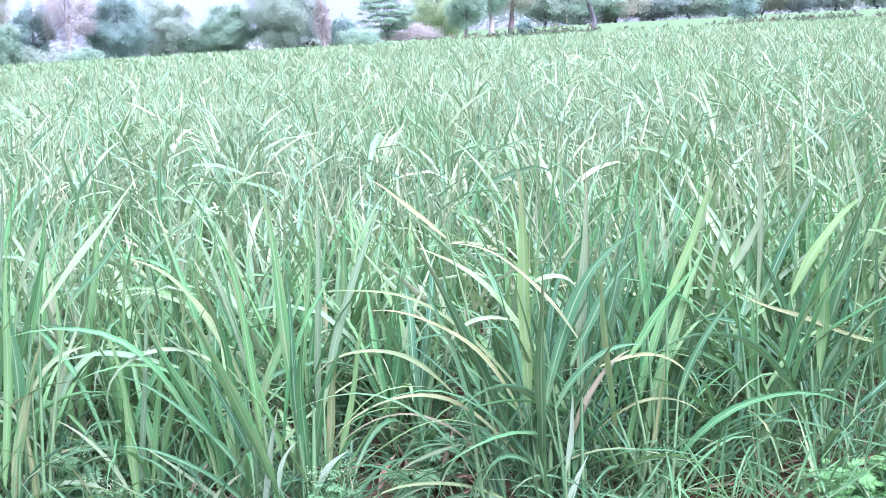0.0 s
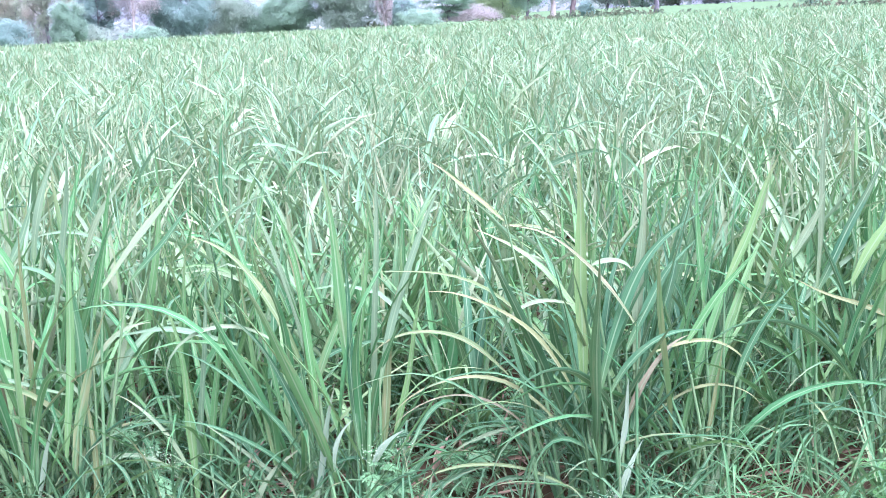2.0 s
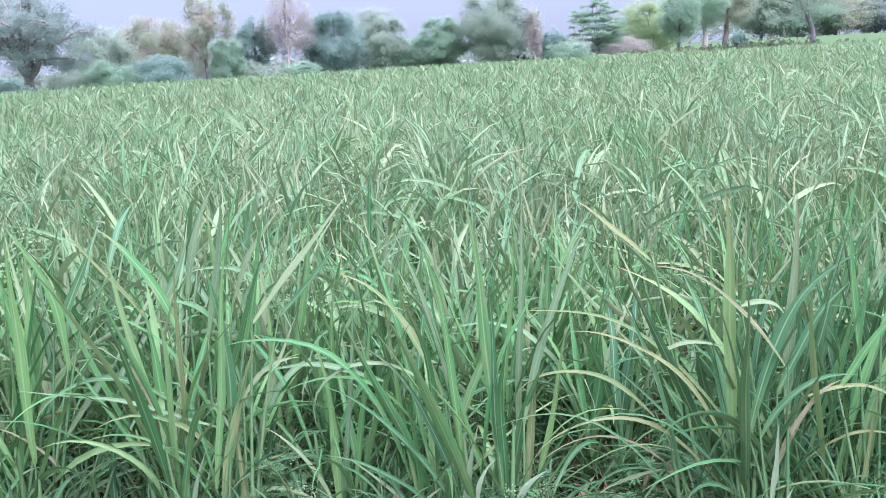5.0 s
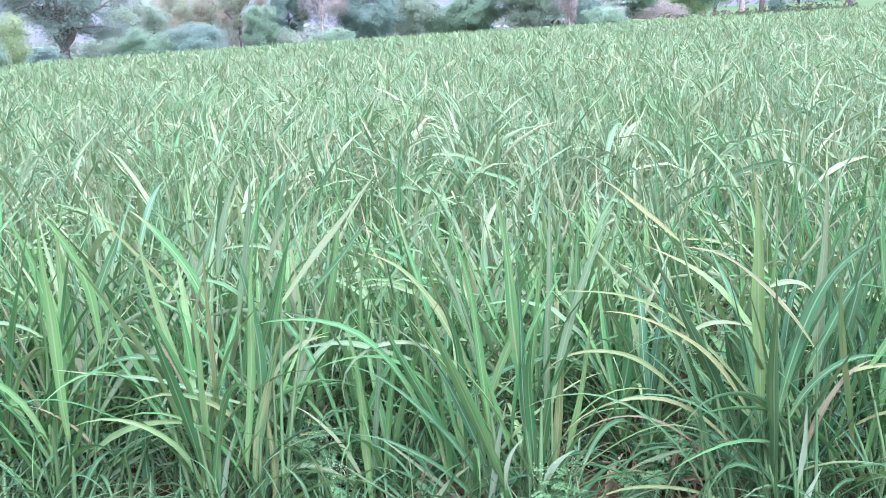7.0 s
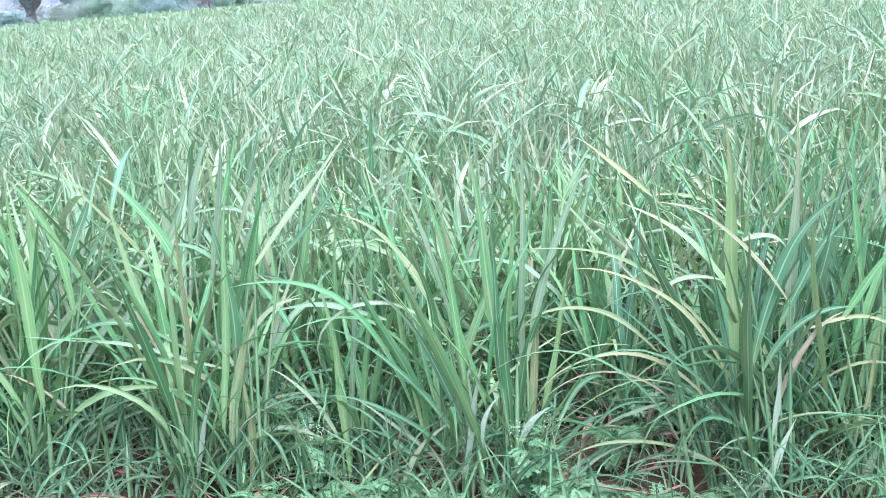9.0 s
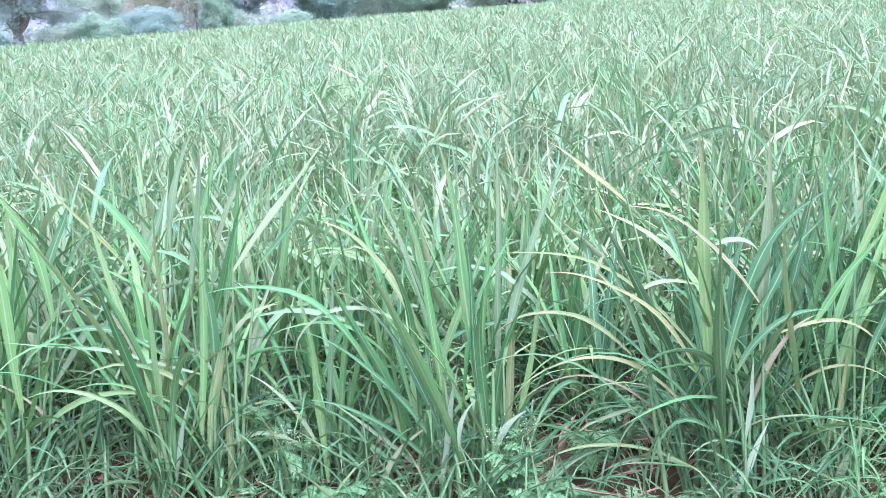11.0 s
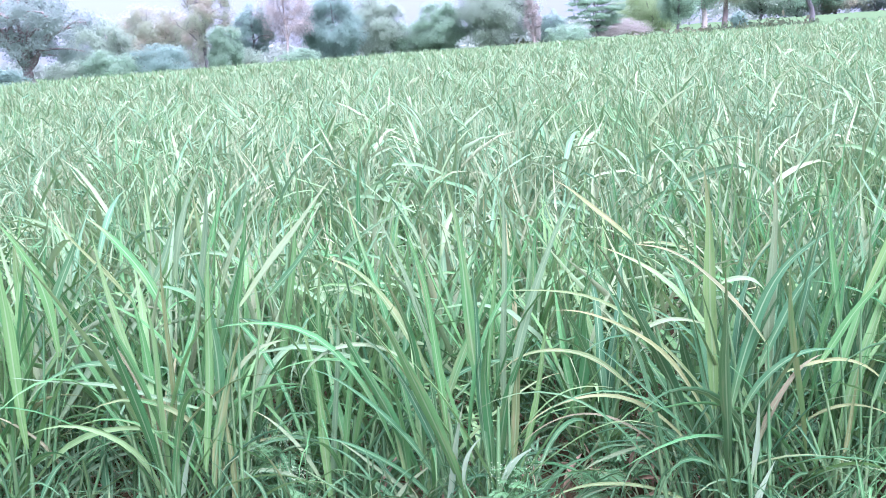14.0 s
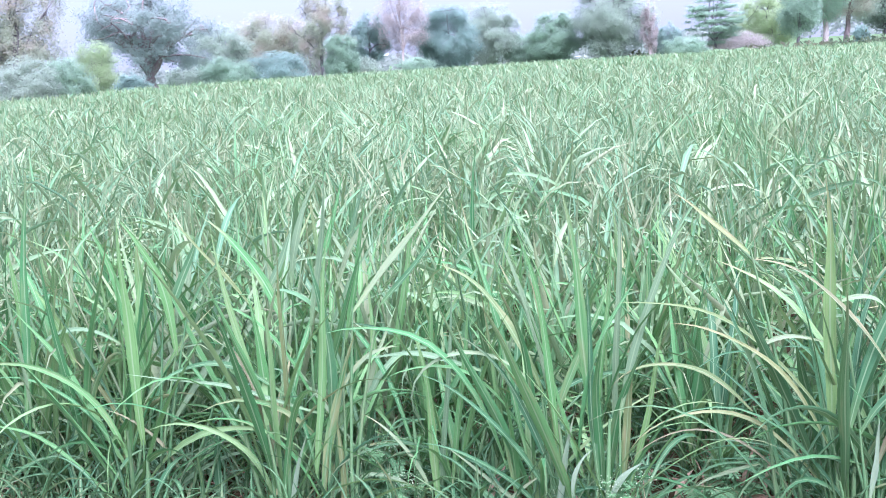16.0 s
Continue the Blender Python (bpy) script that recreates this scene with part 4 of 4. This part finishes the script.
for i, (x, y, tall, wide) in enumerate([(-0.62, 4.36, 0.12, 0.20), (-0.22, 4.22, 0.12, 0.24), (0.05, 4.20, 0.11, 0.22), (0.22, 4.10, 0.14, 0.20), (0.40, 4.08, 0.16, 0.22), (0.56, 4.16, 0.12, 0.20), (0.72, 4.12, 0.10, 0.18), (0.88, 4.02, 0.12, 0.18), (1.82, 3.98, 0.10, 0.16)]):
    feathery_weed(x, y, tall, wide, 44, 40 + i, 0, "low spreading blue-green weed with feathery leaves")
for i, (x, y) in enumerate([(1.98, 3.92), (2.42, 3.95), (2.05, 4.06), (2.2, 3.94), (2.34, 4.08)]):
    feathery_weed(x, y, 0.18, 0.18, 80, 60 + i, 0, "bright yellow-green feathery weed by the cane", BRIGHT_FEATHERS)


def low_growth():
    """Thin leaves and grass that close the foot of the front rows."""
    rg = np.random.default_rng(15)
    n = 3600
    x = rg.uniform(-2.9, 3.0, n)
    y = np.interp(x, [-2.9, -1.4, -0.3, 0.2, 1.1, 1.35, 2.0, 3.0], [5.1, 4.5, 4.35, 4.15, 3.95, 3.85, 3.9, 3.9]) + 1.4 * rg.random(n) ** 1.3 - 0.1
    ok = (x < 0.42) | (x > 0.92) | (y > 4.95) | (rg.random(n) < 0.3)
    x, y = x[ok], y[ok]
    n = len(x)
    z = rg.uniform(0.0, 0.26, n) * rg.random(n)
    rise, bend = np.radians(rg.uniform(18, 85, n)), np.radians(rg.uniform(0, 120, n))
    v, f, uv = blade_arrays(np.stack([x, y, z], 1), rg.uniform(0, 6.3, n), rise, bend, rg.uniform(0.14, 0.42, n), rg.uniform(0.006, 0.018, n), 6, 0.3, rg.normal(0, 0.9, n), 1.6, 3, rg.normal(0, 0.6, n))
    v[:, 2] = np.maximum(v[:, 2], 0.005)
    return tagged(new("low_growth", mesh_from("low_growth", v, f, SHADED_UNDER, uv)), "thin green leaves and grass between the clumps", "undergrowth", kind="stuff")


low_growth()


def litter():
    rg = np.random.default_rng(5)
    n = 1100
    y = rg.uniform(4.0, 6.6, n)
    x = rg.uniform(-1, 1, n) * (0.5 * y + 0.6)
    v, f, uv = blade_arrays(np.stack([x, y, rg.uniform(0.01, 0.09, n)], 1), rg.uniform(0, 6.3, n), np.radians(rg.uniform(-4, 22, n)), np.radians(rg.uniform(0, 45, n)),
                            rg.uniform(0.1, 0.4, n), rg.uniform(0.006, 0.02, n), 6, 0.5, rg.normal(0, 1.6, n))
    v[:, 2] = np.maximum(v[:, 2], 0.004)
    return tagged(new("dry_leaf_litter", mesh_from("dry_leaf_litter", v, f, DRY_STUFF, uv)), "dry brown fallen cane leaves on the soil", "leaf litter", kind="stuff")


litter()


def hanging_dry_leaf(x, y, z, heading, rise, bend, length, width, label):
    v, f, uv = blade_arrays(np.zeros((1, 3)), np.array([radians(heading)]), np.array([radians(rise)]), np.array([radians(bend)]), np.array([length]), np.array([width]), 12, 0.5, np.array([1.2]), 1.5, 3, np.array([0.9]))
    o = new("dry_leaf", mesh_from("dry_leaf", v, f, DRY, uv))
    o.location = (x, y, z)
    return tagged(o, label, "dry leaf", "dead leaves among the cane")


hanging_dry_leaf(-1.03, 4.45, 0.03, -80, 40, 90, 0.34, 0.03, "curled orange-brown dead leaf on the soil")
hanging_dry_leaf(-0.15, 4.62, 0.02, 60, 80, 30, 0.26, 0.05, "broad reddish-brown dead leaf standing on the soil")
hanging_dry_leaf(-0.20, 4.66, 0.02, -60, 70, 40, 0.22, 0.045, "reddish-brown dead leaf leaning on the soil")
hanging_dry_leaf(0.02, 4.60, 0.01, 70, 50, 60, 0.25, 0.05, "crumpled brown dead leaf on the soil")
hanging_dry_leaf(0.52, 4.60, 0.01, 30, 60, 60, 0.28, 0.05, "reddish dead leaf lying among weeds")
hanging_dry_leaf(0.80, 4.74, 0.02, 85, 85, 15, 0.26, 0.03, "upright dry brown leaf sheath on the soil")
hanging_dry_leaf(0.88, 4.72, 0.02, 85, 88, 10, 0.22, 0.026, "upright dry brown leaf sheath on the soil")
